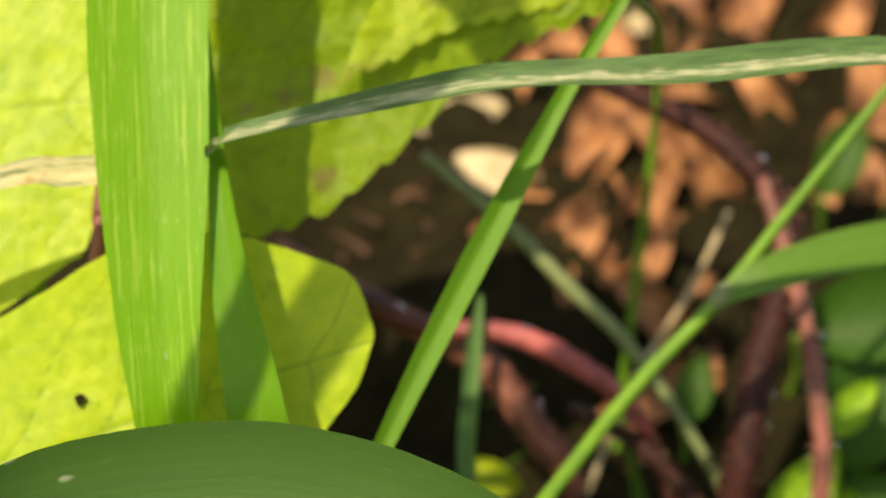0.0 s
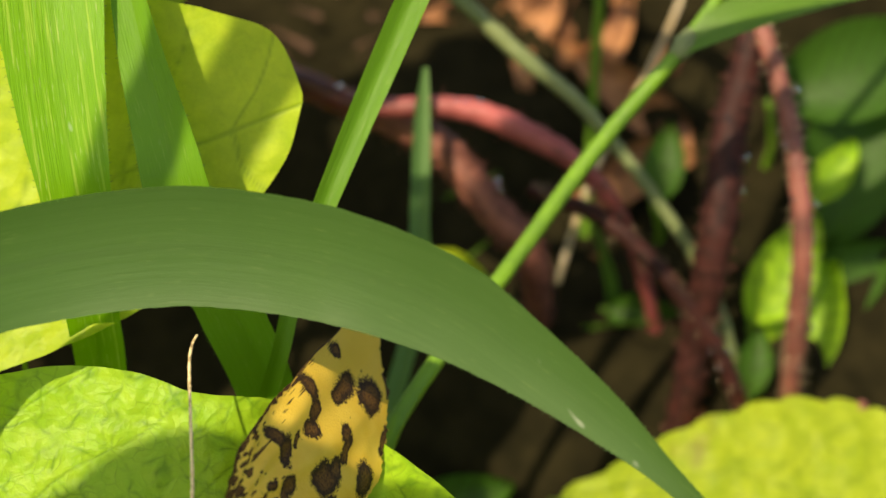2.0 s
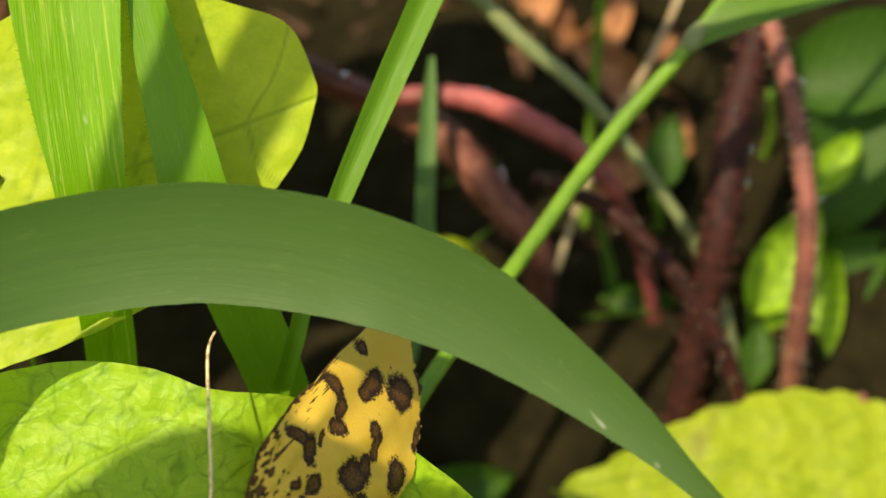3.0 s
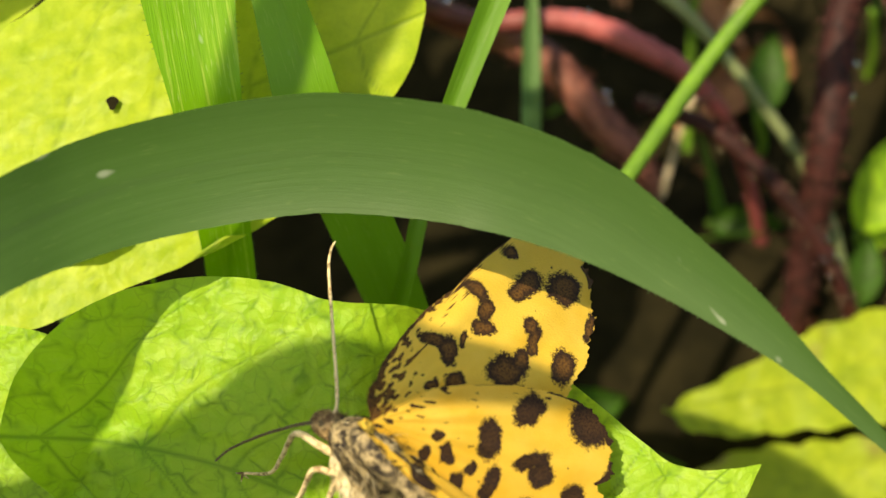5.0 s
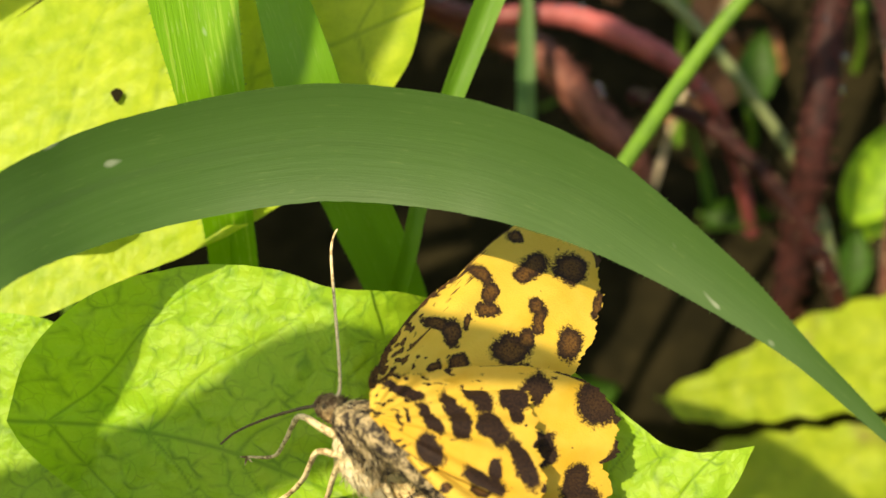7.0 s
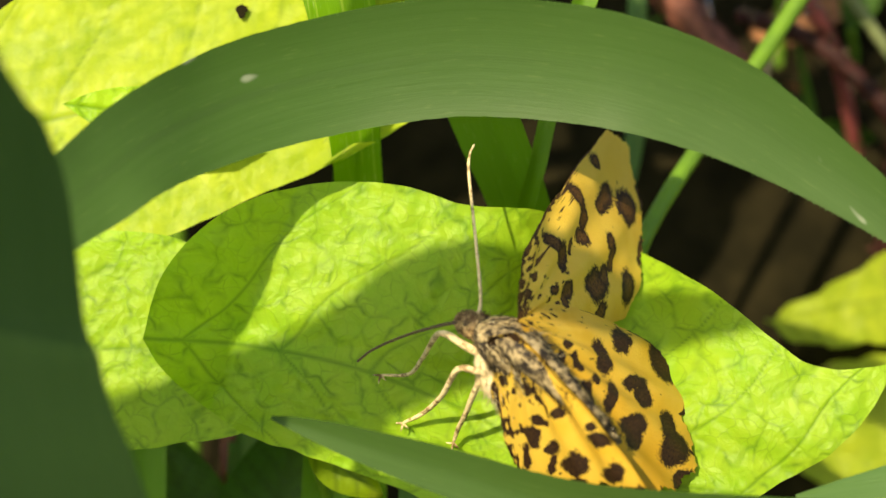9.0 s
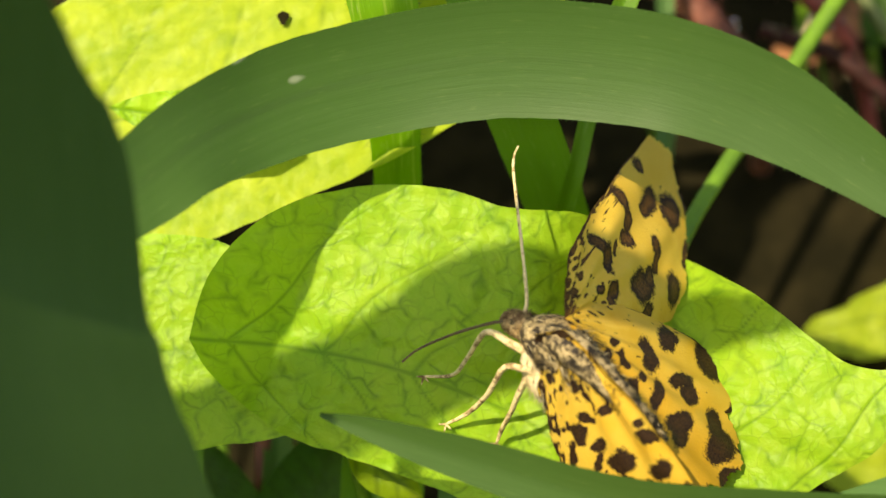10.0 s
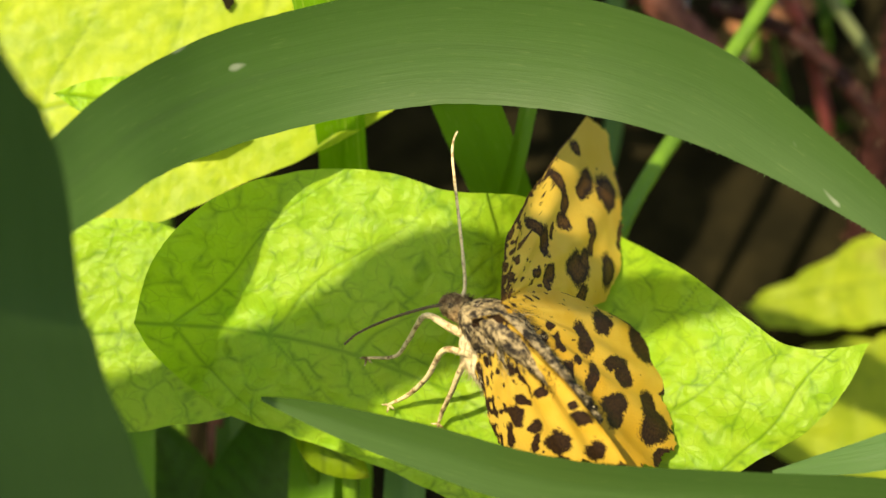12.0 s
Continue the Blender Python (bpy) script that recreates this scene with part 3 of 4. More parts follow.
def edge_hairs(blade, points, count, face, fold, length, seed, material):
    """Fine short hairs standing off both edges of a blade."""
    rng = random.Random(seed)
    line = spline(points, 200)
    verts, faces, wide, long_ = [], [], [], []
    for _ in range(count):
        i = rng.randrange(4, 196)
        p = line[i]
        ahead = Vector((line[i + 1] - line[i - 1])[:3]).normalized()
        side = ahead.cross(Vector(face)).normalized()
        top = side.cross(ahead)
        e = rng.choice((-1, 1))
        a = Vector(p[:3]) + side * e * p[3] / 2 * 0.995 + top * p[3] / 2 * fold * 0.5
        tip = a + (side * e + ahead * rng.uniform(-0.5, 0.5) + top * rng.uniform(-0.2, 0.6)) * length * rng.uniform(0.4, 1.0)
        k = len(verts)
        verts += [place(*(a + ahead * 0.011)), place(*(a - ahead * 0.011)), place(*tip)]
        faces.append((k, k + 1, k + 2))
        wide += [0.0] * 3
        long_ += [0.0] * 3
    tagged(part("hairs", verts, faces, material, blade, "", {"across": wide, "along": long_}), kind="stuff")


# ---- grass ----
def build_grass():
    arch_line = [(-22.5, -60.0, 8.0, 3), (-23.6, -20.0, 9.0, 3.6), (-19.44, 0.24, 8.0, 3.12), (-15.04, 6.55, 4.5, 4.1), (-10.76, 9.63, 0.6, 5.11), (-5.92, 11.22, -1.0, 5.43), (-0.72, 12.03, -0.8, 5.52), (3.57, 11.83, -0.2, 5.44), (7.46, 11.08, 0.8, 5.13), (11.6, 9.62, 1.0, 4.53), (15.23, 7.44, 1.0, 3.35), (18.73, 4.94, 1.2, 2.25), (21.63, 2.44, 1.3, 1.15), (24.33, -0.07, 1.1, 0.75), (27.73, -3.47, 1.0, 0.08)]
    arch = ribbon("grass", arch_line,
                  GRASS_ARCH, face=(-0.08, -0.28, 0.95), fold=0.16, count=150, across=17, rib=True, keen=2.0)
    edge_hairs(arch, arch_line, 900, (0.0, -0.38, 0.92), 0.16, 0.16, 9, GRASS_SOFT)
    tagged(arch, "long dark green grass blade arching over the moth", "grass")
    first_line = [(-8.6, 56.0, -3.0, 6.6), (-9.4, 44.0, -3.6, 6.6), (-9.2, 36.5, -4.0, 6.45), (-8.0, 28.0, -4.0, 5.9), (-6.75, 19.7, -4.2, 4.4), (-5.75, 13.72, -5.4, 3.15), (-5.46, 8.88, -9.0, 2.6), (-5.4, 6.56, -11.5, 2.5), (-5.0, 0.0, -14.0, 2.4), (-5.5, -20.0, -18.0, 2.2), (-6.0, -50.0, -22.0, 2.2)]
    first = ribbon("grass", first_line,
                   GRASS, face=(0.15, 0.1, 1), fold=0.20, count=130, rib=True)
    tagged(first, "broad upright bright green grass blade with pale streaks", "grass")
    edge_hairs(first, first_line, 700, (0.15, 0.1, 1), 0.20, 0.2, 3, GRASS_SOFT)
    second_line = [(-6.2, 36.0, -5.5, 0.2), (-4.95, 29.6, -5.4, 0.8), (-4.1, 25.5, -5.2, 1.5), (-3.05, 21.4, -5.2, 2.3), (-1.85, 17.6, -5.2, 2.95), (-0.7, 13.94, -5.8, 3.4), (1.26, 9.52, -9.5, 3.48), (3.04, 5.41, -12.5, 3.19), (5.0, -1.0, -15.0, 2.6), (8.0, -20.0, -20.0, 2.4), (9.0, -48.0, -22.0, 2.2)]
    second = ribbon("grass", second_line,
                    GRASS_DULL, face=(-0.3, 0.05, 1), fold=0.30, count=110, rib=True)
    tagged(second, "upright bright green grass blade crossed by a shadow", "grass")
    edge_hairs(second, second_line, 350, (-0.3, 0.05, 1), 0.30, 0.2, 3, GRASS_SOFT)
    thin = ribbon("grass", [(21.0, 50.0, -8.0, 0.5), (16.5, 40.5, -9.0, 0.8), (13.75, 34.8, -9.0, 1.0), (10.7, 27.6, -9.0, 1.55), (8.5, 22.2, -9.2, 1.55), (5.9, 15.4, -9.4, 1.2), (4.9, 12.2, -9.6, 1.0), (3.9, 8.3, -10.0, 0.9), (2.0, -4.0, -14.0, 1.0), (1.0, -46.0, -24.0, 1.2)],
                  GRASS_LIGHT, face=(0.2, 0.1, 1), fold=0.5, count=90, across=9)
    tagged(thin, "slender light green grass blade leaning sideways", "grass")
    stalk = tube("grass_stalk", [(42.0, 50.0, -20.0, 0.28), (35.1, 40.1, -22.0, 0.32), (29.5, 31.9, -22.0, 0.38), (25.5, 25.9, -22.0, 0.45), (20.7, 19.9, -22.0, 0.5), (15.57, 12.57, -19.5, 0.49), (10.69, 5.83, -15.5, 0.47), (8.5, 1.0, -15.0, 0.5), (4.0, -14.0, -22.0, 0.5), (2.0, -42.0, -32.0, 0.5)], STEM_GREEN, count=70, rough=0.05)
    tagged(stalk, "jointed light green grass stalk with a side blade", "grass stalk")
    tube("node", [(26.0, 26.7, -22.0, 0.45), (25.5, 25.9, -22.0, 0.66), (25.0, 25.2, -22.0, 0.5)], STEM_GREY, stalk, "swollen greyish joint", count=8)
    ribbon("side_blade", [(25.3, 25.6, -21.7, 0.9), (27.2, 26.8, -21.2, 2.0), (30.0, 28.2, -21.2, 2.8), (35.7, 30.2, -22.0, 3.2), (44.0, 32.0, -24.0, 2.6), (54.0, 32.0, -27.0, 0.3)], GRASS_DARK, (0.0, 0.45, 0.9), 0.3, 50, 9, stalk)
    straw_line = [(40.0, 37.2, -2.5, 1.8), (29.6, 36.6, -1.0, 1.95), (18.9, 34.6, -0.8, 1.85), (10.2, 33.35, -0.8, 1.7), (4.5, 31.8, -1.0, 1.35), (-3.4, 29.4, -2.0, 1.05), (-5.2, 28.8, -4.6, 1.2), (-8.6, 27.8, -5.6, 1.5), (-12.5, 27.0, -5.6, 1.75), (-15.6, 26.4, -5.0, 1.5), (-24.0, 22.0, -4.0, 0.9), (-33.0, 8.0, -6.0, 0.6), (-35.0, -50.0, -10.0, 1.2)]
    straw = ribbon("grass", straw_line,
                   GRASS_STRAW, face=(0.0, 0.35, 0.95), fold=0.55, count=150, across=11, ripple=0.15)
    tagged(straw, "half-withered grass blade with straw-coloured stripes", "grass")
    edge_hairs(straw, straw_line, 900, (0.0, 0.35, 0.95), 0.55, 0.2, 3, GRASS_SOFT)
    low = ribbon("grass", [(-8.3, -4.1, 2.6, 0.2), (-6.6, -4.55, 2.7, 1.0), (-4.1, -5.3, 2.9, 1.7), (-0.7, -6.3, 3.1, 2.3), (2.9, -7.4, 3.2, 2.6), (6.7, -8.05, 3.4, 2.7), (12.7, -8.4, 3.6, 2.8), (19.3, -8.8, 3.6, 3.0), (28.0, -9.8, 3.0, 3.1), (40.0, -18.0, 2.0, 3.2), (46.0, -50.0, 0.0, 3.0)],
                 GRASS_ARCH, face=(0.15, -0.38, 0.9), fold=0.2, count=110, across=11, rib=True)
    tagged(low, "low green grass blade lying in front of the leaf", "grass")
    near = ribbon("grass", [(-16.62, 12.36, 28.2, 0.6), (-16.83, 10.09, 26.6, 4.8), (-17.05, 8.01, 25.2, 8.4), (-17.13, 5.71, 24.1, 11.8), (-16.93, 2.85, 22.9, 14.6), (-16.32, -0.13, 23.2, 16.6), (-15.2, -4.02, 24.0, 18.4), (-13.8, -8.78, 24.8, 20.2), (-11.7, -14.65, 25.0, 20.7), (-8.0, -24.62, 24.6, 19.8), (-11.0, -90.0, 10.0, 8.0)],
                  GRASS_NEAR, face=(0.92, -0.15, 0.36), fold=0.04, count=90, across=13, rib=True)
    tagged(near, "broad dark green grass blade close in front", "grass")
    right = ribbon("grass", [(14.8, -7.6, 1.2, 0.2), (18.2, -7.0, 1.5, 1.3), (22.4, -6.1, 2.0, 2.0), (30.0, -6.0, 2.0, 2.6), (40.0, -14.0, 0.0, 3.0), (44.0, -50.0, -4.0, 3.0)], GRASS_SOFT, face=(0.1, 0.3, 1), count=60)
    tagged(right, "light green grass blade with a fine tip", "grass")
    for k, (u, v, w, wide) in enumerate(((-7.2, -8.4, -13.0, 2.4), (-2.2, -9.2, -11.5, 2.2), (-17.4, -8.0, -17.0, 2.4), (-12.4, -9.0, -20.0, 1.7))):
        low_stalk = ribbon("grass", [(u + 0.3, v + 6, w, wide * 0.7), (u, v, w, wide), (u - 0.3, v - 8, w - 1.5, wide), (u - 1.0, v - 24, w - 7, wide), (u - 1.4, -50.0, w - 14, wide)], GRASS_SOFT if k % 2 else GRASS_DULL, face=(0.2, 0, 1), fold=0.4, count=50, across=9)
        tagged(low_stalk, "upright green grass blade behind the leaves", "grass")
    soft = ribbon("grass", [(10.7, 25.5, -30.0, 0.4), (10.6, 22.0, -30.0, 1.1), (10.6, 16.0, -30.0, 1.3), (10.5, 10.0, -30.5, 1.3), (6.0, -10.0, -30.0, 1.3), (5.0, -38.0, -34.0, 1.4)], GRASS_SOFT, face=(0.3, 0, 1), fold=0.4, count=50, across=9)
    tagged(soft, "upright pale green grass blade among the stems", "grass")
    # Added out of view, only to throw a shadow band on the upright blades.
    shade_hook = ribbon("grass", [(-23.9, 31.6, 40.0, 1.4), (-23.5, 32.3, 40.0, 2.6), (-22.8, 33.8, 40.0, 3.1), (-21.0, 38.0, 40.0, 3.3), (-19.3, 41.5, 40.0, 3.6), (-15.5, 47.5, 40.0, 4.2), (-10.0, 56.0, 40.0, 4.2), (-20.0, 68.0, 40.0, 4.2), (-45.0, 62.0, 40.0, 4.2), (-66.0, 20.0, 40.0, 4.4), (-74.0, -80.0, 40.0, 3.5)], GRASS, face=(-0.4, 0.4, 0.85), count=120)
    tagged(shade_hook, "unseen drooping grass blade added to shade others", "grass")
    # Unseen blade, its outline chosen for the shade wanted on leaf and moth.
    high_shader = ribbon("grass", [(-5.1, 20.5, 45.0, 0.3), (-8.1, 20.9, 45.0, 1.8), (-11.6, 21.4, 45.0, 3.2), (-15.6, 21.6, 45.0, 4.8), (-19.1, 21.4, 45.0, 6.2), (-22.1, 20.8, 45.0, 6.4), (-24.1, 19.6, 45.0, 5.8), (-26.6, 18.4, 45.0, 5.2), (-29.6, 17.3, 45.0, 5.0), (-33.1, 16.3, 45.0, 4.8), (-41.1, 13.9, 45.0, 4.6), (-62.0, 2.0, 42.0, 4.4), (-76.0, -40.0, 20.0, 4.2), (-80.0, -110.0, 0.0, 4.0)], GRASS, face=(-0.36, 0.36, 0.86), fold=0.1, count=90, across=9)
    tagged(high_shader, "unseen broad grass blade added to shade the leaf", "grass")


# ---- stems and litter ----
def hairs_on(parent, points, material, count, length, seed):
    """Fine stiff bristles round a stem."""
    rng = random.Random(seed)
    line = spline(points, 60)
    verts, faces = [], []
    for _ in range(count):
        i = rng.randrange(1, 58)
        p, q = Vector(line[i][:3]), Vector((line[i + 1] - line[i - 1])[:3]).normalized()
        side = q.orthogonal().normalized()
        side.rotate(Matrix.Rotation(rng.uniform(0, 6.28), 3, q))
        a, tip = p + side * line[i][3] * 0.9, p + side * (line[i][3] + length * rng.uniform(0.5, 1)) + q * rng.uniform(-0.2, 0.2)
        k = len(verts)
        verts += [place(*(a + q * 0.03)), place(*(a - q * 0.03)), place(*(a + side.cross(q) * 0.04)), place(*tip)]
        faces += [(k, k + 1, k + 3), (k + 1, k + 2, k + 3), (k + 2, k, k + 3)]
    return tagged(part("bristles", verts, faces, material, parent), kind="stuff")


def build_stems():
    rows = (
        ("reddish pink creeping stem lying across the litter", STEM_RED, [(-12.0, 27.0, -38.0, 0.5), (-3.0, 26.0, -35.0, 0.6), (2.8, 24.8, -33.0, 0.66), (6.9, 23.3, -32.5, 0.66), (12.9, 23.3, -32.0, 0.75), (16.9, 22.0, -32.0, 0.85), (20.4, 20.1, -32.4, 0.7), (23.5, 17.6, -36.0, 0.55), (26.5, 13.0, -43.0, 0.5), (29.0, 6.0, -50.0, 0.5)], 60),
        ("brownish red bristly bramble stem", STEM_BROWN, [(-4.0, 29.0, -42.0, 0.8), (5.2, 24.2, -36.0, 0.95), (11.4, 21.5, -35.0, 1.15), (15.2, 17.4, -35.0, 1.15), (17.9, 14.6, -36.0, 1.05), (19.0, 12.0, -42.0, 0.9), (19.6, 9.5, -50.0, 0.8)], 420),
        ("dark red bristly bramble stem bending upright, darkened further for shade", STEM_DARK, [(15.0, 45.0, -42.0, 0.6), (22.3, 41.3, -37.0, 0.75), (27.3, 38.1, -34.0, 0.85), (31.6, 33.4, -34.0, 0.95), (31.6, 28.0, -34.0, 1.0), (30.6, 23.0, -34.5, 1.15), (29.9, 16.0, -35.0, 1.2), (29.3, 9.0, -38.5, 1.1), (28.6, 0.0, -43.0, 1.0), (28.0, -8.0, -47.0, 0.9)], 480),
        ("pinkish brown upright stem with fine hairs", STEM_PINK, [(29.5, 36.0, -33.0, 0.5), (32.0, 29.0, -32.0, 0.6), (33.9, 22.9, -32.0, 0.62), (35.0, 16.0, -32.8, 0.66), (35.5, 10.0, -36.5, 0.72), (36.0, 5.0, -40.5, 0.7), (36.4, -6.0, -45.0, 0.6)], 260),
        ("thin grey-green stem leaning across the litter", STEM_GREY, [(6.0, 36.0, -37.0, 0.4), (12.4, 31.0, -34.0, 0.5), (16.6, 27.4, -34.0, 0.55), (22.1, 22.7, -34.0, 0.45), (30.0, 13.0, -38.0, 0.4), (34.0, 3.0, -44.0, 0.4)], 0),
        ("thin pale dry stem", DRY_PALE, [(30.0, 36.0, -48.0, 0.2), (27.0, 29.0, -46.0, 0.22), (23.0, 21.0, -46.0, 0.22), (20.0, 10.0, -49.0, 0.22), (18.0, 0.0, -52.0, 0.22)], 0),
        ("dark red thin stem, darkened further for shade", STEM_DARK, [(18.0, 19.0, -38.0, 0.5), (24.0, 16.0, -36.0, 0.6), (31.0, 8.0, -38.0, 0.6), (36.0, -4.0, -46.0, 0.5)], 80),
    )
    for k, (label, mat, points, count) in enumerate(rows):
        stem = tube("stem", points, mat, count=110, sides=12, rough=0.22 if mat is STEM_DARK else 0.15)
        tagged(stem, label, "stem")
        rng = random.Random(20 + k)
        for _ in range(9 if count else 0):
            q = spline(points, 60)[rng.randrange(14, 44)]
            a, r = rng.uniform(0, 6.28), rng.uniform(0.16, 0.3)
            c = Vector(q[:3]) + Vector((math.cos(a), math.sin(a), 0.6)) * (q[3] + r * 0.6)
            rows = [(c.x, c.y - r * 0.98, c.z, r * 0.1), (c.x, c.y - r * 0.7, c.z, r * 0.7), (c.x, c.y, c.z, r), (c.x, c.y + r * 0.7, c.z, r * 0.7), (c.x, c.y + r * 0.98, c.z, r * 0.1)]
            tube("dewdrop", rows, DEW, stem, "clear dewdrop", 9, 10, 0.0)
        if count:
            hairs_on(stem, points, STEM_PINK if k < 3 else DRY_PALE, count * 2, 0.8, k)


def dry_leaf(x, y, size, turn, tilt, curl, mat, label, slim=0.23):
    """A curled dead leaf lying on the bank."""
    n_u, n_v = 26, 15
    m = Matrix.Translation((x, y, ground_height(y) + size * 0.00022)) @ pose(0, 0, 0, 38 + tilt, 0, 0) @ pose(0, 0, 0, 0, 0, turn)
    verts = []
    for i in range(n_u):
        a = i / (n_u - 1)
        half = slim * size * math.sin(math.pi * min(1, a * 0.97 + 0.02)) ** 0.7
        for j in range(n_v):
            b = 2 * j / (n_v - 1) - 1
            r = curl * b
            p = Vector(((a - 0.5) * size, half * math.sin(r) / max(curl, 0.2), half * (1 - math.cos(r)) / max(curl, 0.2) + 0.12 * size * math.sin(a * 5 + turn)))
            p.z += 0.05 * size * noise.noise(Vector((a * 4, b * 2, turn)))
            verts.append(m @ (p / 1000))
    ob = part("dry_leaf", verts, grid_faces(n_u, n_v), mat)
    tagged(ob, label, "dead leaf", "dead leaves on the bank")


def build_litter():
    brown, pale = "curled orange-brown dead leaf on the bank", "bleached cream dead leaf on the bank"
    for x, y, size, turn, tilt, curl in ((27, 78, 15, -30, 10, 1.5), (24.4, 70, 14, 65, 10, 1.7), (31.5, 73, 13, -55, 20, 1.6), (20.8, 80, 13, 70, 5, 1.3), (18.8, 75, 12, 40, 0, 1.3), (28.4, 99, 16, 88, 20, 1.4), (35.5, 98, 15, 75, 20, 1.5), (46, 82, 16, 110, 10, 1.3), (41.5, 79, 10, 80, 10, 1.4), (27, 56, 11, 30, 0, 1.2), (27, 62, 11, -30, 10, 1.2), (33, 86, 14, 20, 10, 1.4), (15, 92, 12, 140, 0, 1.2), (42, 92, 14, 60, 20, 1.3), (24, 56, 6, 20, 20, 0.8), (30, 60, 6, 100, 0, 1.0), (5, 102, 14, 30, 10, 1.0), (22, 88, 12, 100, 20, 1.5), (30, 90, 12, 50, 20, 1.6), (36, 84, 11, 130, 20, 1.5), (38, 104, 13, 95, 10, 1.4), (24, 65, 8, 140, 10, 1.4), (14, 70, 8, 20, 10, 1.4), (38, 66, 7, 60, 10, 1.2), (18, 47, 6, 15, 10, 1.2), (13, 84, 10, 60, 10, 1.4), (26, 104, 13, 60, 10, 1.4), (20, 104, 13, 100, 10, 1.3)):
        dry_leaf(x / 1000, y / 1000, size, turn, tilt, curl, DRY, brown)
    for x, y, size, turn, tilt, curl in ((8.1, 80.5, 9, 15, 20, 0.7), (12.8, 74.5, 9, -20, 25, 0.8), (32, 79, 5, 50, 10, 0.9), (37, 75, 5, 10, 10, 0.9), (24, 93, 7, 80, 10, 0.9), (34, 92, 5, 30, 10, 0.8)):
        dry_leaf(x / 1000, y / 1000, size, turn, tilt, curl, DRY_PALE, pale)
    for x, y, size, turn, slim in ((25.1, 68.4, 11, 68, 0.13), (29.6, 73, 8, -35, 0.18), (31.5, 67.6, 7, 65, 0.17), (21.4, 77, 7, 120, 0.30), (20.0, 72, 8, 75, 0.22), (29.2, 94.8, 11, 88, 0.24), (34.1, 95.5, 10, 100, 0.25), (44.8, 79, 9, 105, 0.24), (26.7, 81.4, 5, 80, 0.32), (23.6, 53.2, 5, 150, 0.30), (18.7, 73.2, 9, 50, 0.16), (18.4, 68.6, 8, 95, 0.14), (29.3, 67.7, 6, 60, 0.2), (40.5, 77, 7, 80, 0.2), (16, 62, 7, 20, 0.15)):
        dry_leaf(x / 1000, (y - 2.5) / 1000, size, turn, 14, 1.1, DRY, "narrow curled orange dead leaf on the bank", slim)
    rng = random.Random(4)
    for name, label, count, mat, tall in (("undergrowth", "fine dark green grass growing on the bank", 90, GRASS_DARK, 16), ("litter_crumbs", "brown crumbs and stalks of plant litter", 700, CRUMB, 4)):
        verts, faces, wide, long_ = [], [], [], []
        for _ in range(count):
            x, y = rng.uniform(-0.07, 0.12), rng.uniform(0.03, 0.15) if tall > 8 else rng.uniform(0.062, 0.15)
            base = Vector((x, y, ground_height(y)))
            h = tall * rng.uniform(0.4, 1.0) / 1000
            way = Vector((rng.gauss(0, 0.6), rng.gauss(-0.4, 0.5), 1.0 if tall > 8 else rng.uniform(-0.1, 0.5))).normalized()
            side = way.cross(Vector((rng.gauss(0, 0.4), -1, 0.3))).normalized() * h * (0.05 if tall > 8 else 0.12)
            k = len(verts)
            for s in range(4):
                f = s / 3
                c = base + way * h * f + Vector((way.x, way.y, -0.3)) * h * 0.25 * f * f
                for e in (-1, 0, 1):
                    verts.append(c + side * e * (1 - f * 0.92) + Vector((0, 0, -0.0002 * (e == 0))))
                    wide.append(e * 0.5), long_.append(f * h * 1000)
            for s in range(3):
                for e in range(2):
                    a = k + s * 3 + e
                    faces.append((a, a + 1, a + 4, a + 3))
        tagged(part(name, verts, faces, mat, None, label, {"across": wide, "along": long_}), label, "plant litter" if tall < 8 else "grass", kind="stuff")


# ---- moth ----
def blob(name, stations, material, parent, sides=20, squash=0.9, label="", seed=0.0, rough=0.04):
    """A rounded body along rows of (u, v, w, radius), in the moth's own millimetres."""
    verts, faces = tube_mesh(stations, 34, sides, 0.0)
    made = []
    for k, v in enumerate(verts):
        made.append((v + v.normalized() * rough * noise.noise(v * 2.2 + Vector((seed, 0, 0)))) / 1000)
    return part(name, made, faces, material, parent, label)


FORE = [(-57, 1.0), (-34, 2.1), (-23, 4.3), (-17, 6.4), (-11, 8.8), (-9, 11.2), (-7, 13.0), (-5, 15.6), (1, 17.0), (7, 15.6), (14, 14.3), (19, 13.3), (23, 12.4), (28, 11.3), (33, 10.2), (35, 8.5), (38, 6.5), (46, 3.0)]
HIND = [(-32, 2.5), (-20, 5.3), (-14, 7.6), (-9, 9.5), (-5, 10.7), (0, 11.5), (5, 11.7), (10, 11.6), (13, 11.2), (15, 11.6), (19, 11.9), (25, 12.1), (31, 11.6), (35, 11.2), (42, 10.0), (50, 7.5), (60, 3.5)]
NEAR_FORE = [(-80, 1.2), (-60, 2.0), (-46, 2.6), (-30, 3.6), (-20, 4.5), (-12, 6.5), (-8, 7.8), (2, 7.7), (12, 7.7), (21, 8.0), (30, 8.5), (35, 8.8), (38, 6.0), (42, 3.6), (50, 1.6)]
NEAR_HIND = [(-12, 2.2), (-6, 4.0), (-3, 7.0), (0, 9.4), (3, 10.8), (10, 10.4), (16, 9.2), (20, 7.6), (23, 5.5), (28, 2.5)]
